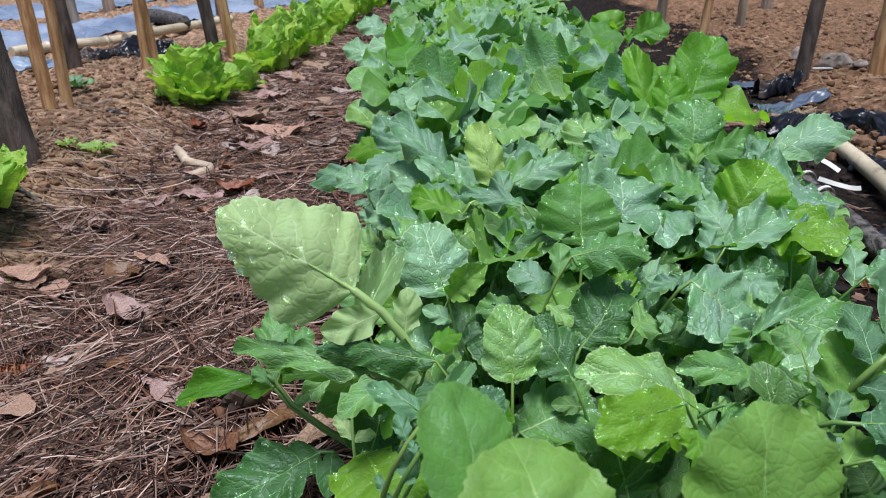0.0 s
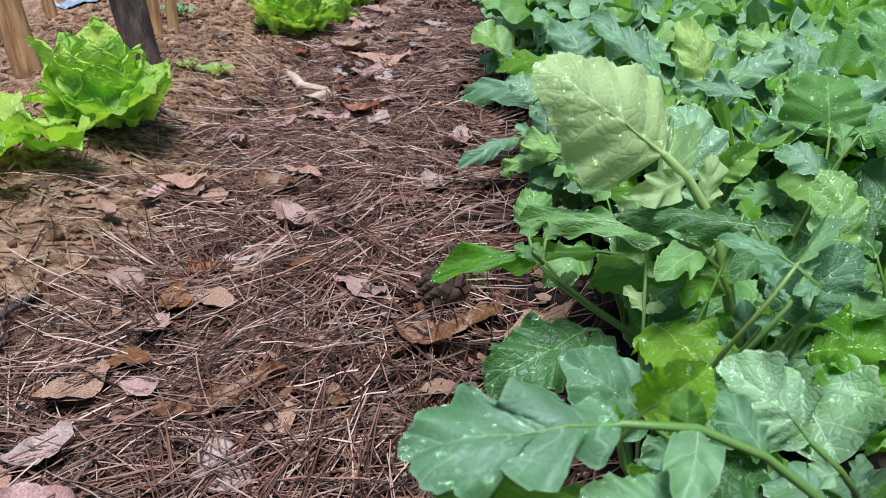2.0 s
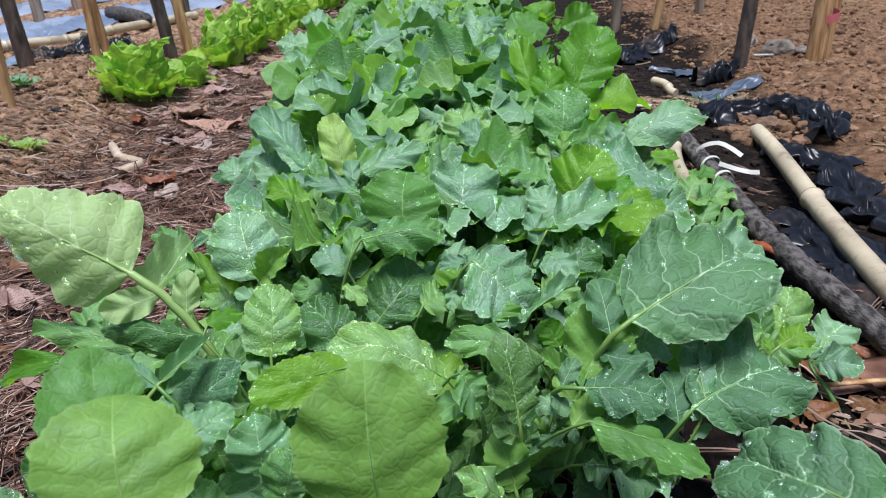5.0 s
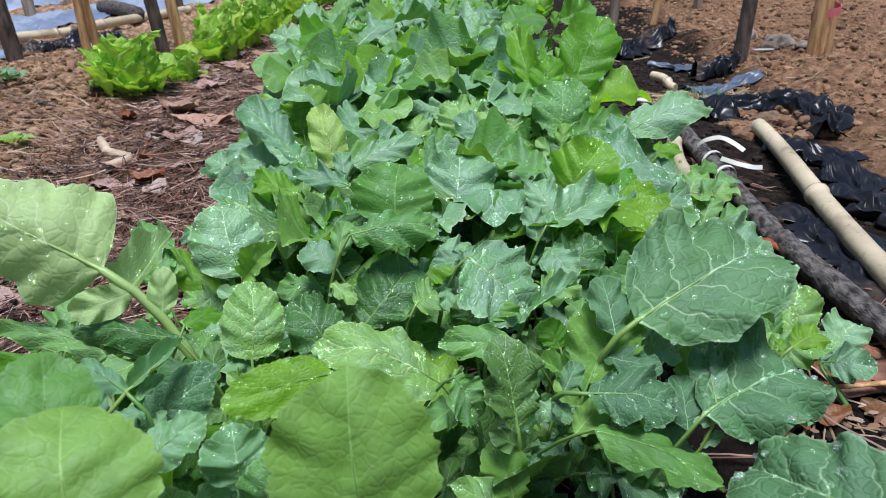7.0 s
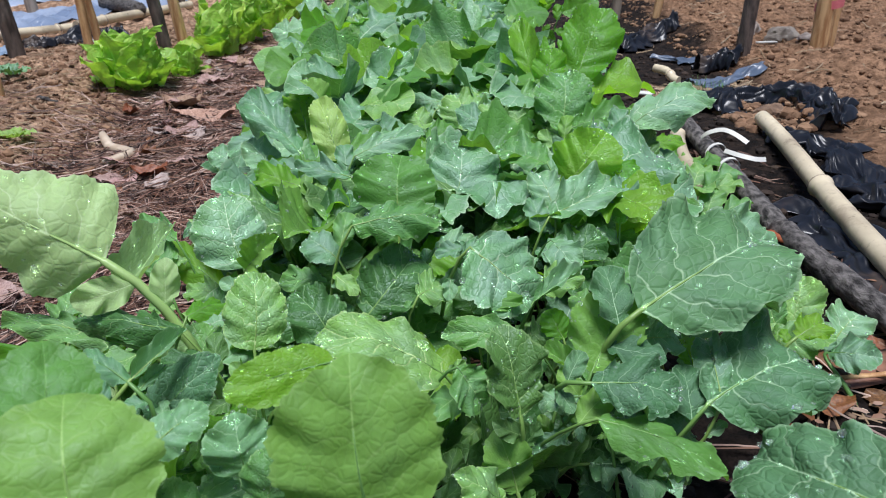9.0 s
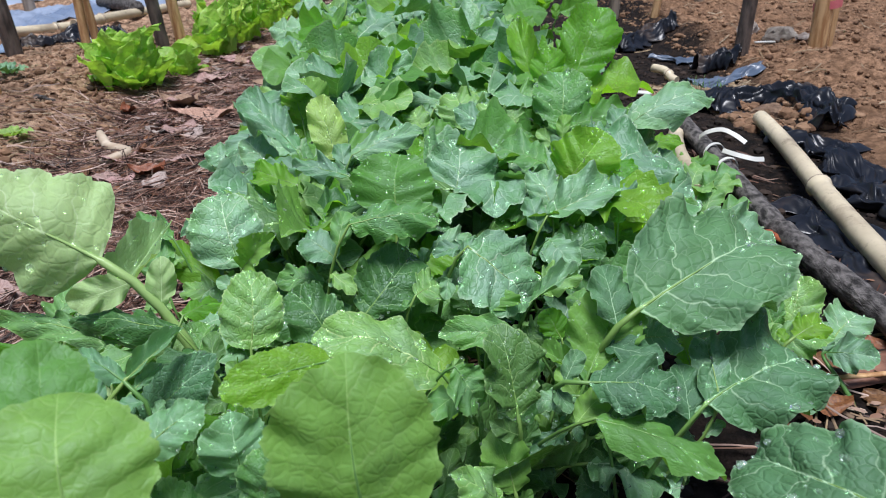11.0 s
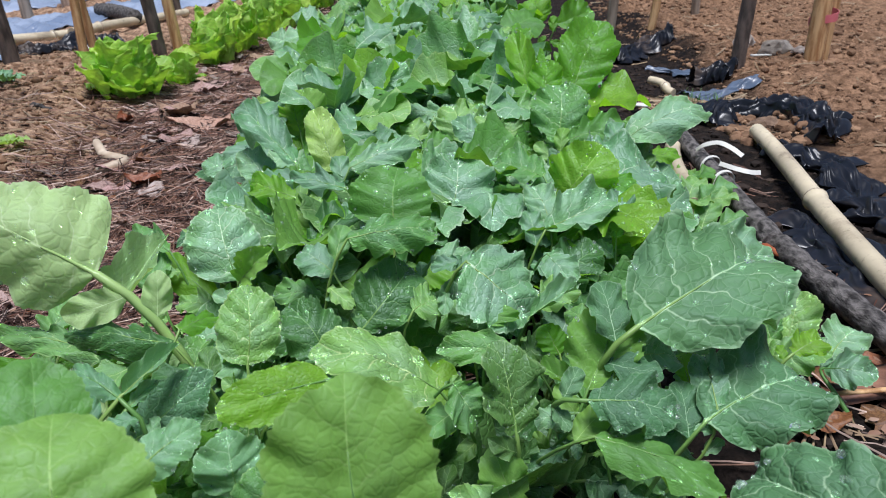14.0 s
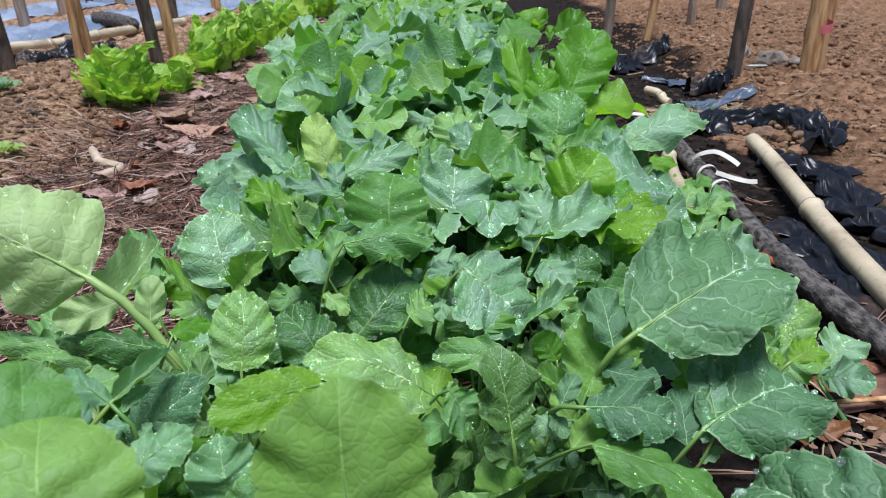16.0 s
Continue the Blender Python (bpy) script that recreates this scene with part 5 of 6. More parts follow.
film_sheet([(-1.36, 2.62, 0), (-1.22, 2.74, 0), (-1.12, 2.86, 0)], 0.16, 0.05, "crumpled black plastic film beside the lettuce bed", seed=8)
film_sheet([(-1.62, 2.35, 0), (-1.42, 2.42, 0), (-1.36, 2.56, 0)], 0.12, 0.02, "torn bluish plastic film on the soil", MULCH, seed=9)
film_sheet([(-1.95, 3.0, 0), (-1.55, 3.9, 0), (-1.2, 4.6, 0), (-0.9, 5.4, 0)], 0.62, 0.03, "blue-grey mulch film stretched over a bed", MULCH, seed=10, group="mulch film on the beds")
film_sheet([(-2.9, 3.6, 0), (-2.3, 4.6, 0), (-1.8, 5.6, 0), (-1.5, 6.4, 0)], 0.75, 0.03, "blue-grey mulch film stretched over a bed", MULCH, seed=11, group="mulch film on the beds")


# ---- stones and chips ----
def stone(x, y, sx, sy, sz, seed, label, name="stone", material=STONE, rz=0):
    v, f = ICO2
    o = Vector((seed * 2.3, 0, 0))
    verts = [Vector(p) * (1 + 0.30 * noise.noise(Vector(p) * 1.4 + o) + 0.12 * noise.noise(Vector(p) * 4.0 + o)) for p in v]
    verts = [(p.x * sx, p.y * sy, max(p.z, -0.4) * sz) for p in verts]
    ob = new(name, mesh_of(name, verts, f, material, False))
    ob.matrix_basis = pose(x, y, height(x, y) + 0.3 * sz, 0, 0, rz)
    return tagged(ob, label, name)


stone(1.16, 2.36, 0.050, 0.035, 0.034, 1, "pale grey broken stone on the soil")
stone(1.09, 2.44, 0.040, 0.035, 0.034, 2, "pale tan broken stone on the soil", rz=40)
stone(1.21, 2.30, 0.028, 0.02, 0.014, 5, "small flat grey stone on the soil", rz=20)
stone(0.80, 1.60, 0.036, 0.03, 0.026, 3, "brown clod of earth under the plastic film", "clod", plain("clod_earth", (0.12, 0.07, 0.045), (0.26, 0.17, 0.11), 40, 0.9, 0.8, 0.006))


def chip(a, b, width, thick, material, label, name):
    """A split, bevel-ended piece of wood or shell."""
    a, b = Vector(a), Vector(b)
    d = (b - a).normalized()
    s = Vector((-d.y, d.x, 0))
    u = Vector((0, 0, 1))
    verts, faces = [], []
    n = 6
    for k in range(n + 1):
        t = k / n
        w = width * (0.7 + 0.3 * math.sin(math.pi * (0.15 + 0.7 * t))) / 2
        c = a.lerp(b, t) + u * (0.15 * thick * math.sin(3 * t))
        for q in range(6):
            g = q * math.pi / 3
            verts.append(c + s * math.cos(g) * w + u * (math.sin(g) * thick / 2))
        if k:
            for q in range(6):
                r = (q + 1) % 6
                faces.append((6 * k - 6 + q, 6 * k - 6 + r, 6 * k + r, 6 * k + q))
    faces += [(5, 4, 3, 2, 1, 0), tuple(6 * n + q for q in range(6))]
    return tagged(new(name, mesh_of(name, verts, faces, material)), label, name.replace("_", " "))


bamboo((0.640, 1.95, 0.050), (0.676, 1.87, 0.034), 0.011, (0.6,), "short cut piece of pale bamboo on the soil", 5)
chip((0.54, 1.81, 0.02), (0.585, 1.785, 0.02), 0.03, 0.008, RIBBON, "flat white plastic scrap on the soil", "plastic_scrap")
chip((1.03, 2.24, 0.055), (1.09, 2.235, 0.055), 0.02, 0.006, RIBBON, "flat white plastic scrap on the soil", "plastic_scrap")


def peel(points, label):
    """A curled, tapering strip of dry peel."""
    pts = [(x, y, height(x, y) + 0.012 + 0.004 * math.sin(k)) for k, (x, y) in enumerate(points)]
    last = len(pts) - 1
    v, f = tube(pts, [0.004 + 0.008 * math.sin(math.pi * (0.1 + 0.8 * k / last)) ** 0.6 for k in range(last + 1)], 8)
    tagged(new("dry_peel", mesh_of("dry_peel", v, f, POD)), label, "peel")


log("log", ((-1.50, 3.72, 0.115), (-1.36, 3.56, 0.12), (-1.20, 3.34, 0.115)), 0.030, "dark broken piece of wood lying on the mulch film", 6)
chip((0.375, 0.575, 0.022), (0.50, 0.60, 0.026), 0.05, 0.005, plain("wet_bark", (0.10, 0.048, 0.026), (0.24, 0.125, 0.07), 30, 0.5, 0.7, 0.004), "flat piece of wet brown bark beside the bed", "bark_piece")
chip((0.350, 0.550, 0.034), (0.400, 0.515, 0.030), 0.009, 0.004, POD, "thin pale sliver of wood beside the bed", "wood_sliver")
chip((0.40, 0.560, 0.036), (0.52, 0.565, 0.036), 0.007, 0.004, BARE, "thin tan sliver of wood beside the bed", "wood_sliver")
chip((0.490, 0.935, 0.020), (0.515, 0.865, 0.024), 0.022, 0.010, RUST, "rotten orange bark on the soil by the log", "bark_piece")


peel([(-0.722, 1.650), (-0.708, 1.620), (-0.692, 1.592), (-0.675, 1.566), (-0.655, 1.548), (-0.634, 1.540), (-0.616, 1.524), (-0.609, 1.502), (-0.618, 1.484), (-0.640, 1.478), (-0.656, 1.482)], "pale curled dry peel lying on the litter")


# ---- litter on the path ----
def needles(name, count, box, seed, length, thick, label):
    """Fallen pine needles: bent three-sided strands, two or three from one sheath, lying across one another in swirls."""
    rng = random.Random(seed)
    vs, fs = [], []
    for n in range(count):
        x, y = rng.uniform(box[0], box[1]), rng.uniform(box[2], box[3])
        edge = -0.76 + 0.12 * noise.noise(Vector((0, y * 2.5, 1))) + (0.07 if 0.6 < y < 1.05 else 0.0)
        if x > -0.30 and x < 0 and y < 2.0 and rng.random() < 0.65:
            continue
        if x < edge and rng.random() > 0.06:
            continue
        a = rng.gauss(0.5 + 2.4 * noise.noise(Vector((x * 4, y * 4, 9))), 0.6) if rng.random() < 0.5 else rng.uniform(0, 6.28)
        if rng.random() < 0.5:
            a += math.pi
        if rng.random() > 0.66 + 0.8 * noise.noise(Vector((x * 6, y * 6, 4))):
            continue
        lift = rng.random() ** 2.2 * 0.017
        tip = rng.gauss(0, 0.007)
        for strand in range(rng.choice((1, 2, 2, 3))):
            a1 = a + rng.gauss(0, 0.10)
            ln = length * rng.uniform(0.55, 1.2)
            bend = rng.gauss(0, 0.22)
            r = thick * rng.uniform(0.65, 1.15)
            o, px, py = len(vs), x, y
            segs = 4
            for k in range(segs + 1):
                t = k / segs
                aa = a1 + bend * t * t * 1.6
                pz = height(px, py) + 0.003 + lift + tip * (2 * t - 1)
                nx, ny = -math.sin(aa) * r, math.cos(aa) * r
                vs += [(px - nx, py - ny, pz), (px + nx, py + ny, pz), (px, py, pz + 1.6 * r)]
                px, py = px + math.cos(aa) * ln / segs, py + math.sin(aa) * ln / segs
                if k:
                    b = o + 3 * k
                    fs += [(b - 3, b, b + 2, b - 1), (b - 1, b + 2, b + 1, b - 2)]
    tagged(new(name, mesh_of(name, vs, fs, NEEDLE)), label, "pine needles", kind="stuff")


needles("pine_needles", 9600, (-0.95, -0.21, 0.25, 1.25), 1, 0.110, 0.00062, "brown fallen pine needles matted on the path")
needles("pine_needles", 4600, (-0.95, -0.22, 1.15, 2.6), 2, 0.105, 0.00085, "brown fallen pine needles matted on the path")
needles("pine_needles", 1300, (-0.85, -0.25, 2.5, 5.0), 3, 0.12, 0.0014, "brown fallen pine needles matted on the path")


def dead_leaf_mesh(seed, slim=1.0):
    rng = random.Random(seed)
    nu, nv = 18, 5
    verts, faces = [], []
    curl, twist, roll = rng.uniform(-0.2, 0.3), rng.uniform(-0.4, 0.4), rng.uniform(-0.35, 0.35)
    ph = rng.uniform(0, 6)
    for j in range(nu + 1):
        u = j / nu
        for k in range(-nv, nv + 1):
            v = k / nv
            ragged = 1 + 0.30 * noise.noise(Vector((u * 5.0, 3.0 if v > 0 else -3.0, seed))) + 0.16 * noise.noise(Vector((u * 14.0, 3.0 if v > 0 else -3.0, seed)))
            w = slim * 0.60 * math.sin(math.pi * min(1, 0.04 + 0.96 * u) ** 0.85) ** 0.7 * (1 + (ragged - 1) * abs(v))
            z = curl * v * v * 0.5 * slim + roll * (u - 0.5) ** 2 + 0.05 * math.sin(6 * u + ph) + twist * v * (u - 0.5) * 0.4
            z += 0.09 * noise.noise(Vector((u * 4, v * 2, seed))) + 0.035 * noise.noise(Vector((u * 11, v * 5, seed))) - 0.02 * math.exp(-(v / 0.15) ** 2)
            verts.append((0.5 * w * v + 0.05 * math.sin(3 * u + ph), u - 0.5, z))
    m = 2 * nv + 1
    for j in range(nu):
        for k in range(m - 1):
            faces.append((j * m + k, j * m + k + 1, (j + 1) * m + k + 1, (j + 1) * m + k))
    return mesh_of("dead_leaf", verts, faces, DRY["tan"])


DEAD = [dead_leaf_mesh(60 + i) for i in range(7)] + [dead_leaf_mesh(80 + i, 0.45) for i in range(3)]
DEAD_LABEL = {"tan": "dry tan fallen leaf curled on the pine litter", "grey": "dry greyish fallen leaf lying on the pine litter", "orange": "dry orange fallen leaf lying on the pine litter",
              "brown": "dark brown fallen leaf lying on the pine litter", "pink": "dry pinkish-brown fallen leaf on the pine litter"}


def dead_leaf(x, y, ln, kind, rz, k=0, rx=0.0, ry=0.0, lifted=True):
    ob = dress(new("dead_leaf", DEAD[k]), DRY[kind])
    ob.matrix_basis = pose(x, y, height(x, y) + (0.016 if lifted else 0.007), rx, ry, rz) @ Matrix.Diagonal((ln * 1.05, ln * 1.05, ln * 1.05, 1))
    return tagged(ob, DEAD_LABEL[kind], "leaf", "fallen leaves")


for n, (dx, dy, dl, dk, dr, dm) in enumerate((
        (-0.56, 1.01, 0.075, "tan", 60, 7), (-0.36, 0.98, 0.06, "grey", 20, 1), (-0.52, 1.36, 0.075, "orange", 70, 2), (-0.73, 0.98, 0.07, "tan", 100, 3),
        (-0.67, 0.94, 0.055, "tan", 20, 4), (-0.75, 0.91, 0.05, "pink", 150, 5), (-0.59, 1.66, 0.065, "grey", 80, 6), (-0.39, 1.65, 0.07, "grey", 90, 1),
        (-0.33, 1.15, 0.07, "pink", 140, 2), (-0.70, 0.70, 0.06, "pink", 60, 0), (-0.62, 0.65, 0.05, "orange", 10, 3), (-0.59, 0.66, 0.055, "tan", 70, 4),
        (-0.57, 0.74, 0.055, "tan", 150, 5), (-0.52, 0.87, 0.045, "pink", 70, 6))):
    dead_leaf(dx, dy, dl, dk, dr, dm)
for n, (dx, dy, dl, dk, dr, dm) in enumerate((
        (-0.50, 0.73, 0.04, "orange", 90, 0), (-0.42, 0.66, 0.05, "pink", 50, 1), (-0.30, 0.62, 0.09, "brown", -35, 7), (-0.355, 0.575, 0.06, "brown", 60, 2),
        (-0.66, 0.50, 0.065, "tan", 140, 3), (-0.63, 0.54, 0.045, "orange", 100, 4), (-0.60, 0.50, 0.035, "pink", 80, 5), (-0.52, 0.49, 0.11, "brown", -62, 8),
        (-0.46, 0.46, 0.05, "tan", 10, 9), (-0.495, 0.41, 0.065, "grey", 35, 6), (-0.335, 0.50, 0.035, "tan", 100, 0), (-0.42, 0.48, 0.03, "brown", 20, 1),
        (-0.65, 0.42, 0.055, "grey", 120, 2), (-0.67, 0.39, 0.05, "tan", 30, 3), (-0.65, 1.91, 0.07, "tan", 80, 4), (-0.64, 2.44, 0.08, "tan", 90, 5))):
    dead_leaf(dx, dy, dl, dk, dr, dm)
for n, (dx, dy, dl, dk, dr, dm) in enumerate((
        (-0.41, 2.31, 0.07, "grey", 70, 6), (-0.46, 1.28, 0.05, "brown", 20, 0), (-0.67, 1.29, 0.08, "pink", 95, 1), (-0.70, 1.16, 0.05, "pink", 30, 2),
        (-0.24, 0.60, 0.10, "tan", -40, 9), (-0.62, 1.48, 0.07, "pink", 110, 3),
        (-0.73, 2.43, 0.135, "tan", 80, 0), (-0.62, 2.20, 0.108, "pink", 20, 1), (-0.62, 1.92, 0.121, "tan", 60, 2), (-0.53, 1.80, 0.149, "tan", 95, 3), (-0.65, 2.58, 0.095, "pink", 40, 4),
        (-0.55, 1.64, 0.095, "pink", 120, 5), (-0.50, 1.87, 0.108, "tan", 70, 6), (-0.64, 2.77, 0.081, "grey", 10, 7), (-0.52, 2.46, 0.068, "tan", 60, 8), (-0.62, 2.30, 0.081, "pink", 150, 9), (-0.605, 2.24, 0.09, "pink", 75, 1), (-0.45, 2.12, 0.07, "tan", 30, 4), (-0.585, 2.47, 0.10, "pink", 100, 3),
        (-0.56, 2.79, 0.10, "tan", 85, 6), (-0.60, 1.35, 0.075, "pink", 80, 0), (-0.565, 1.33, 0.06, "pink", 110, 5), (-0.73, 1.85, 0.06, "orange", 20, 2), (-0.66, 1.95, 0.10, "pink", 95, 4))):
    dead_leaf(dx, dy, dl, dk, dr, dm)
rng = random.Random(21)
for n in range(80):
    dy = 0.35 + 4.2 * rng.random() ** 1.4
    dead_leaf(rng.uniform(-0.80, -0.28), dy, rng.uniform(0.03, 0.075), rng.choices(("tan", "grey", "pink", "brown", "orange"), (3, 2, 4, 4, 1))[0],
              rng.uniform(0, 360), rng.randrange(10), rng.uniform(-14, 14), rng.uniform(-14, 14), n % 3 == 0)


for dx, dy, dl, dk, dr, dm in ((0.40, 0.60, 0.07, "brown", 40, 7), (0.47, 0.58, 0.06, "tan", 100, 2), (0.43, 0.53, 0.06, "brown", 10, 4), (0.36, 0.52, 0.05, "orange", 70, 3), (0.495, 0.64, 0.05, "orange", 20, 1),
                               (0.40, 1.02, 0.06, "orange", 30, 2), (0.37, 1.05, 0.05, "brown", 80, 0), (0.46, 0.90, 0.05, "orange", 60, 5)):
    dead_leaf(dx, dy, dl, dk, dr, dm, lifted=False)


needles("pine_needles", 450, (-0.05, 0.62, 0.25, 1.5), 4, 0.09, 0.0009, "brown fallen pine needles scattered over the bed")


def straw(count, box, seed):
    """Bleached bits of straw on the tilled plot."""
    rng = random.Random(seed)
    vs, fs = [], []
    for _ in range(count):
        x, y, a, ln, r = rng.uniform(box[0], box[1]), rng.uniform(box[2], box[3]), rng.uniform(0, 6.28), rng.uniform(0.015, 0.07), rng.uniform(0.0007, 0.0018)
        o = len(vs)
        for k in (-0.5, 0.0, 0.5):
            px, py = x + math.cos(a) * ln * k, y + math.sin(a) * ln * k
            pz = height(px, py) + 0.004
            vs += [(px - math.sin(a) * r, py + math.cos(a) * r, pz), (px + math.sin(a) * r, py - math.cos(a) * r, pz), (px, py, pz + 1.6 * r)]
        for b in (o, o + 3):
            fs += [(b, b + 3, b + 5, b + 2), (b + 2, b + 5, b + 4, b + 1)]
    tagged(new("straw", mesh_of("straw", vs, fs, STRAW)), "bleached bits of straw on the tilled soil", "straw", kind="stuff")


straw(350, (0.55, 2.0, 0.7, 4.0), 1)
straw(420, (0.60, 0.86, 1.78, 1.95), 3)
straw(40, (0.34, 0.56, 0.48, 0.70), 4)
straw(900, (-1.5, -0.7, 0.5, 3.2), 2)
straw(500, (-1.1, -0.7, 0.6, 1.6), 6)


def litter_bits(count, box, seed):
    """Crumbled bits of leaf and bark among the needles."""
    rng = random.Random(seed)
    vs, fs = [], []
    for _ in range(count):
        x, y = rng.uniform(box[0], box[1]), rng.uniform(box[2], box[3])
        z = height(x, y) + rng.uniform(0.002, 0.013)
        r = 0.0025 + 0.0075 * rng.random() ** 1.8
        a, tx, ty = rng.uniform(0, 6.28), rng.gauss(0, 0.35), rng.gauss(0, 0.35)
        o = len(vs)
        k = rng.randint(5, 7)
        vs.append((x, y, z + rng.uniform(-0.2, 0.3) * r))
        for q in range(k):
            g = a + 6.283 * q / k
            rr = r * rng.uniform(0.55, 1.15)
            dx, dy = math.cos(g) * rr * 1.3, math.sin(g) * rr * 0.8
            vs.append((x + dx, y + dy, z + dx * tx + dy * ty))
        fs += [(o, o + 1 + q, o + 1 + (q + 1) % k) for q in range(k)]
    tagged(new("leaf_litter", mesh_of("leaf_litter", vs, fs, BITS)), "crumbled bits of brown leaf and bark on the path", "leaf litter", kind="stuff")


litter_bits(1500, (-0.70, -0.22, 0.28, 1.4), 1)
litter_bits(160, (0.25, 0.6, 0.5, 1.4), 3)
litter_bits(260, (0.30, 0.56, 0.42, 0.75), 4)
litter_bits(3200, (-0.78, -0.25, 1.3, 4.5), 2)
litter_bits(900, (-1.15, -0.62, 0.5, 2.3), 5)


def pine_cone(x, y, r, ln, rz, material, label):
    """A cone on its side: a core with rings of overlapping scales."""
    cone = thing("pine_cone", x, y, height(x, y) + r * 0.9, label, "pine cone", rz=rz)
    v, f = tube([(0, -ln / 2, 0), (0, -ln * 0.2, 0), (0, ln * 0.25, 0), (0, ln / 2, 0)], [r * 0.4, r * 0.7, r * 0.6, r * 0.15], 8)
    part("core", mesh_of("core", v, f, material), cone)
    sv = [(-0.5, 0, 0), (0.5, 0, 0), (-0.55, 0.7, 0.16), (0.55, 0.7, 0.16), (0, 1.0, 0.3), (0, 0.1, 0.2), (0, 0.75, 0.38)]
    sf = [(0, 5, 6, 2), (1, 3, 6, 5), (2, 6, 4), (6, 3, 4), (0, 2, 4, 3, 1)]
    me = mesh_of("scale", sv, sf, material, False)
    for k in range(56):
        t = k / 55
        a = k * 2.4
        rr = r * (0.55 + 0.4 * math.sin(math.pi * (0.15 + 0.8 * t)))
        d = Vector((math.cos(a), 0.55, math.sin(a))).normalized()
        z = Vector((math.cos(a), -0.6, math.sin(a))).normalized()
        z = (z - d * z.dot(d)).normalized()
        m = Matrix((d.cross(z), d, z)).transposed().to_4x4()
        s = r * (0.62 - 0.25 * t)
        part("scale", me, cone, Matrix.Translation((math.cos(a) * rr * 0.55, -ln / 2 + ln * 0.9 * t, math.sin(a) * rr * 0.55)) @ m @ Matrix.Diagonal((s, s * 1.2, s, 1)))


pine_cone(-0.34, 0.645, 0.022, 0.05, 40, CONE, "dark opened pine cone lying in the litter")
pine_cone(-0.615, 0.742, 0.013, 0.055, -75, RUST, "rotten rust-red pine cone lying in the litter")


def twig(a, b, r, material, label, seed):
    a, b = Vector(a), Vector(b)
    pts = [a.lerp(b, k / 8) + Vector((0, 0, 0.004 * noise.noise(Vector((k, seed, 0))))) + Vector((0.004 * noise.noise(Vector((k, seed, 5))), 0, 0)) for k in range(9)]
    pts = [Vector((p.x, p.y, height(p.x, p.y) + p.z + r)) for p in pts]
    v, f = tube(pts, [r * (1 - 0.05 * k) for k in range(9)], 7)
    return tagged(new("twig", mesh_of("twig", v, f, material)), label, "twig", "twigs on the path")


twig((-0.78, 0.52, 0.006), (-0.76, 0.64, 0.006), 0.006, LOGBARK, "dark broken twig on the pine litter", 1)
twig((-0.43, 0.45, 0.008), (-0.35, 0.52, 0.01), 0.0022, WOODGREY, "thin grey twig on the pine litter", 2)
twig((-0.9, 1.28, 0.004), (-0.80, 1.22, 0.004), 0.004, LOGBARK, "dark broken twig on the soil", 3)
twig((-0.95, 1.85, 0.004), (-0.88, 1.80, 0.004), 0.006, LOGBARK, "dark broken twig on the soil", 4)


# ---- weeds ----
def weed(x, y, size, kind, seed, label):
    rng = random.Random(seed)
    plant = thing("weed_seedling", x, y, height(x, y), label, "weed", "weeds")
    for k in range(7):
        a = k * 2.4
        out = Vector((math.cos(a), math.sin(a), rng.uniform(0.3, 0.8))).normalized()
        b = Vector((0, 0, 0.004)) + out * size * 0.25
        m, _ = leaf_matrix(b, b + out * size * rng.uniform(0.5, 0.8), (0, -0.2, 1), size * 0.45)
        dress(part("leaf", rng.choice(COARSE["wavy"]), plant, m), LEAF[kind])


weed(-0.845, 1.525, 0.045, "lime", 1, "tiny bright green weed seedling in the soil")
weed(-0.895, 1.50, 0.03, "lime", 2, "tiny bright green weed seedling in the soil")
weed(-1.11, 2.06, 0.06, "blue", 3, "small blue-green seedling in the soil")
for n, (px, py, ps, pk) in enumerate(((0.43, 1.08, 0.09, "mid"), (0.46, 1.20, 0.07, "green"), (0.42, 0.98, 0.07, "mid"))):
    weed(px, py, ps * 1.2, pk, 10 + n, "small mustard seedling growing at the edge of the bed")


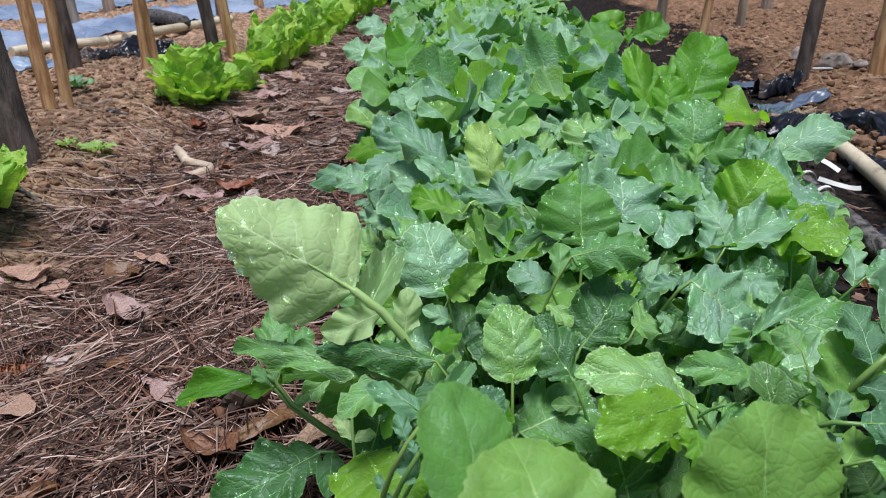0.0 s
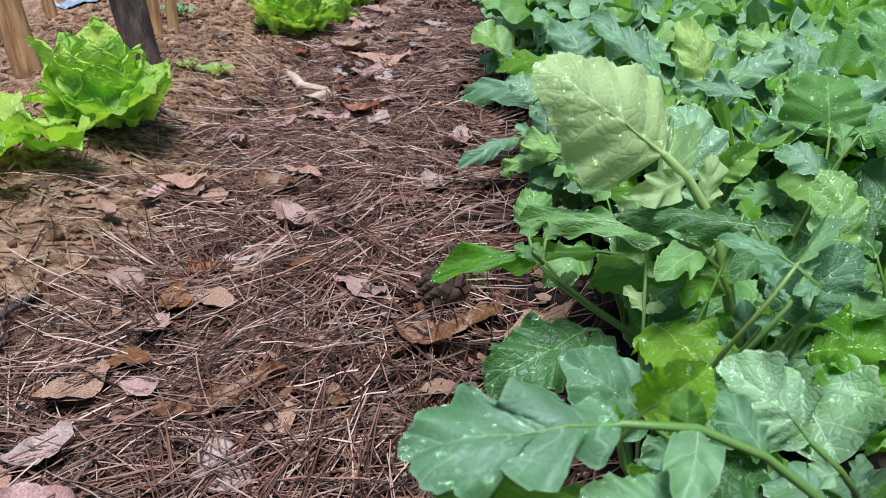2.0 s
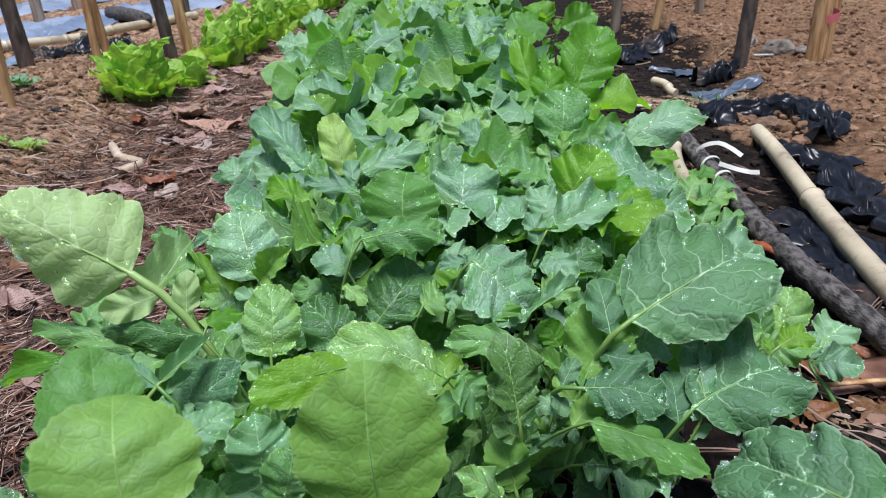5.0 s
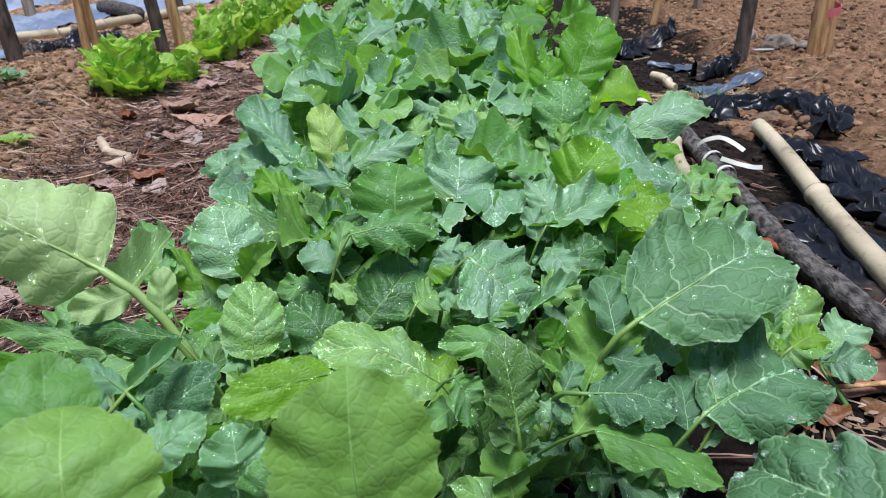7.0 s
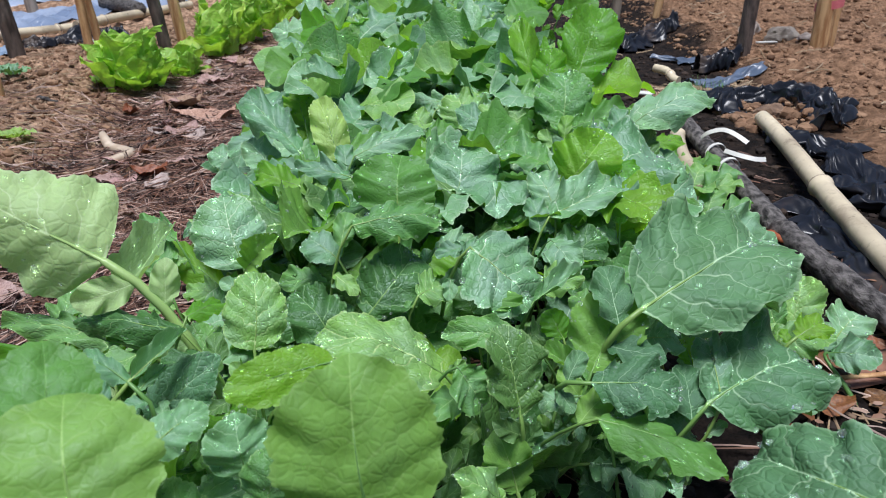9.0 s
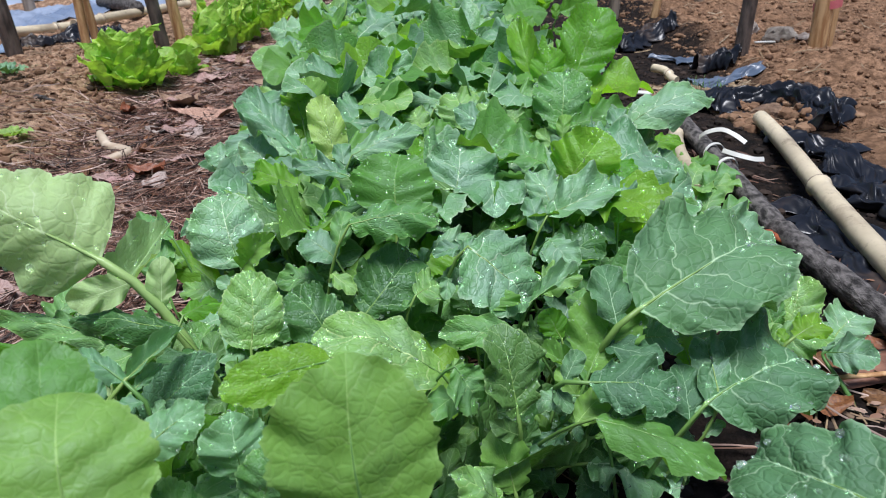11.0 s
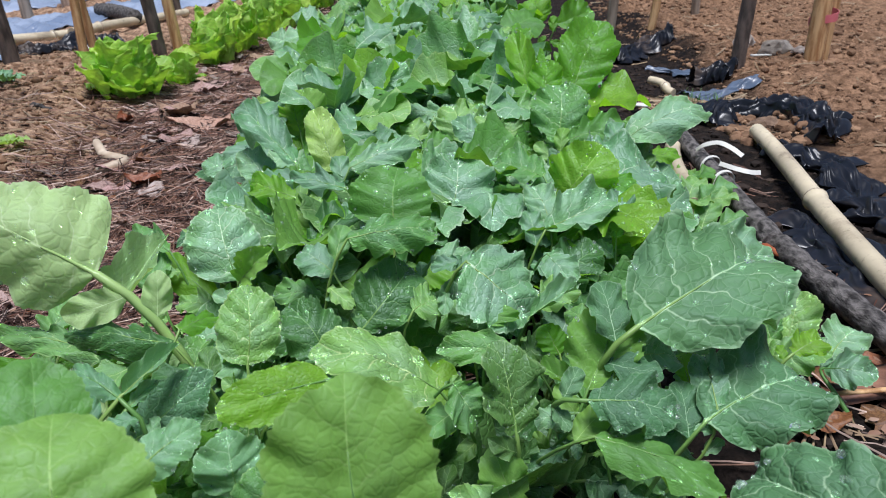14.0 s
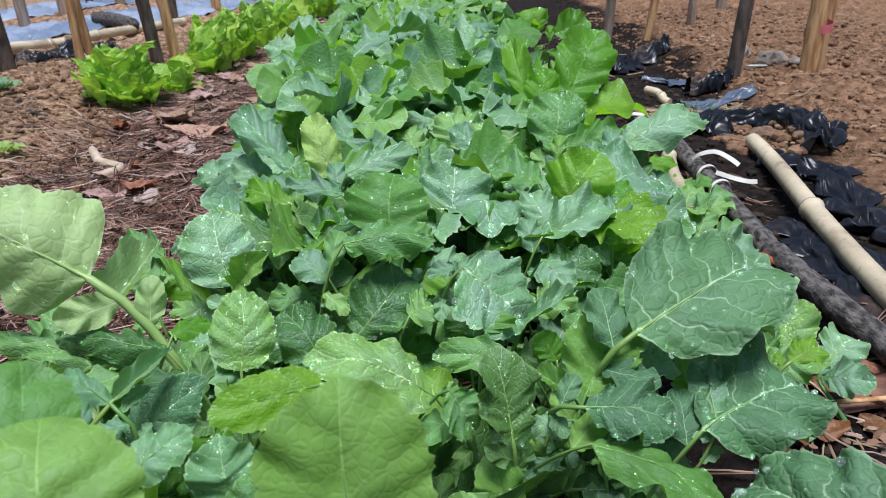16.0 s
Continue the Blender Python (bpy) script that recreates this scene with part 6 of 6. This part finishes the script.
def grass_tuft(x, y, n, size, seed):
    rng = random.Random(seed)
    vs, fs = [], []
    for k in range(n):
        a, lean, ln = rng.uniform(0, 6.28), rng.uniform(0.1, 0.6), size * rng.uniform(0.6, 1.2)
        bx, by = rng.uniform(-0.025, 0.025), rng.uniform(-0.025, 0.025)
        o = len(vs)
        for j in range(5):
            t = j / 4
            w = 0.0011 * (1 - 0.85 * t)
            cx, cy = bx + math.cos(a) * lean * ln * t * t, by + math.sin(a) * lean * ln * t * t
            vs += [(cx - math.sin(a) * w, cy + math.cos(a) * w, ln * t), (cx + math.sin(a) * w, cy - math.cos(a) * w, ln * t)]
            if j:
                fs.append((o + 2 * j - 2, o + 2 * j - 1, o + 2 * j + 1, o + 2 * j))
    ob = new("grass_tuft", mesh_of("grass_tuft", vs, fs, STALK))
    ob.matrix_basis = pose(x, y, height(x, y))
    tagged(ob, "small tuft of thin green grass blades", "grass", kind="stuff")


grass_tuft(-0.31, 0.70, 26, 0.05, 1)
for gx, gy, gs in ((0.66, 1.83, 2), (0.72, 1.86, 3), (0.78, 1.87, 4), (0.70, 1.80, 5)):
    grass_tuft(gx, gy, 26, 0.028, gs)


# ---- crumbs of soil ----
def crumbs(name, count, box, lo, hi, seed, material, label):
    rng = random.Random(seed)
    items = []
    for _ in range(count):
        x, y = rng.uniform(box[0], box[1]), rng.uniform(box[2], box[3])
        r = lo + (hi - lo) * rng.random() ** 3
        items.append(((x, y, height(x, y) + 0.2 * r), (r * rng.uniform(0.8, 1.4), r, r * rng.uniform(0.5, 0.9)), rng.uniform(0, 6)))
    tagged(new(name, scatter_mesh(name, items, LUMP if hi > 0.0125 else ICO1, material, False)), label, "soil", kind="stuff")


crumbs("soil_crumbs", 7000, (-1.5, -0.55, 0.3, 3.0), 0.0015, 0.008, 1, CLOD, "loose brown crumbs of soil")
crumbs("soil_crumbs", 5000, (0.85, 2.0, 0.8, 4.0), 0.002, 0.009, 2, CLOD, "loose brown crumbs of soil")
crumbs("soil_crumbs", 420, (0.70, 0.92, 1.46, 1.76), 0.004, 0.020, 7, CLOD, "loose brown crumbs of soil")
crumbs("soil_clods", 2600, (0.85, 2.0, 1.2, 4.0), 0.003, 0.013, 8, CLOD, "brown clods of tilled soil")
crumbs("soil_clods", 1500, (-1.5, -0.72, 0.4, 3.0), 0.004, 0.014, 9, CLOD, "brown clods of soil beside the path")
crumbs("dark_crumbs", 4000, (-0.3, 0.82, 0.25, 2.4), 0.0025, 0.012, 3, SHADED_HUMUS, "loose crumbs of humus, darkened to carry the shade below the leaves")
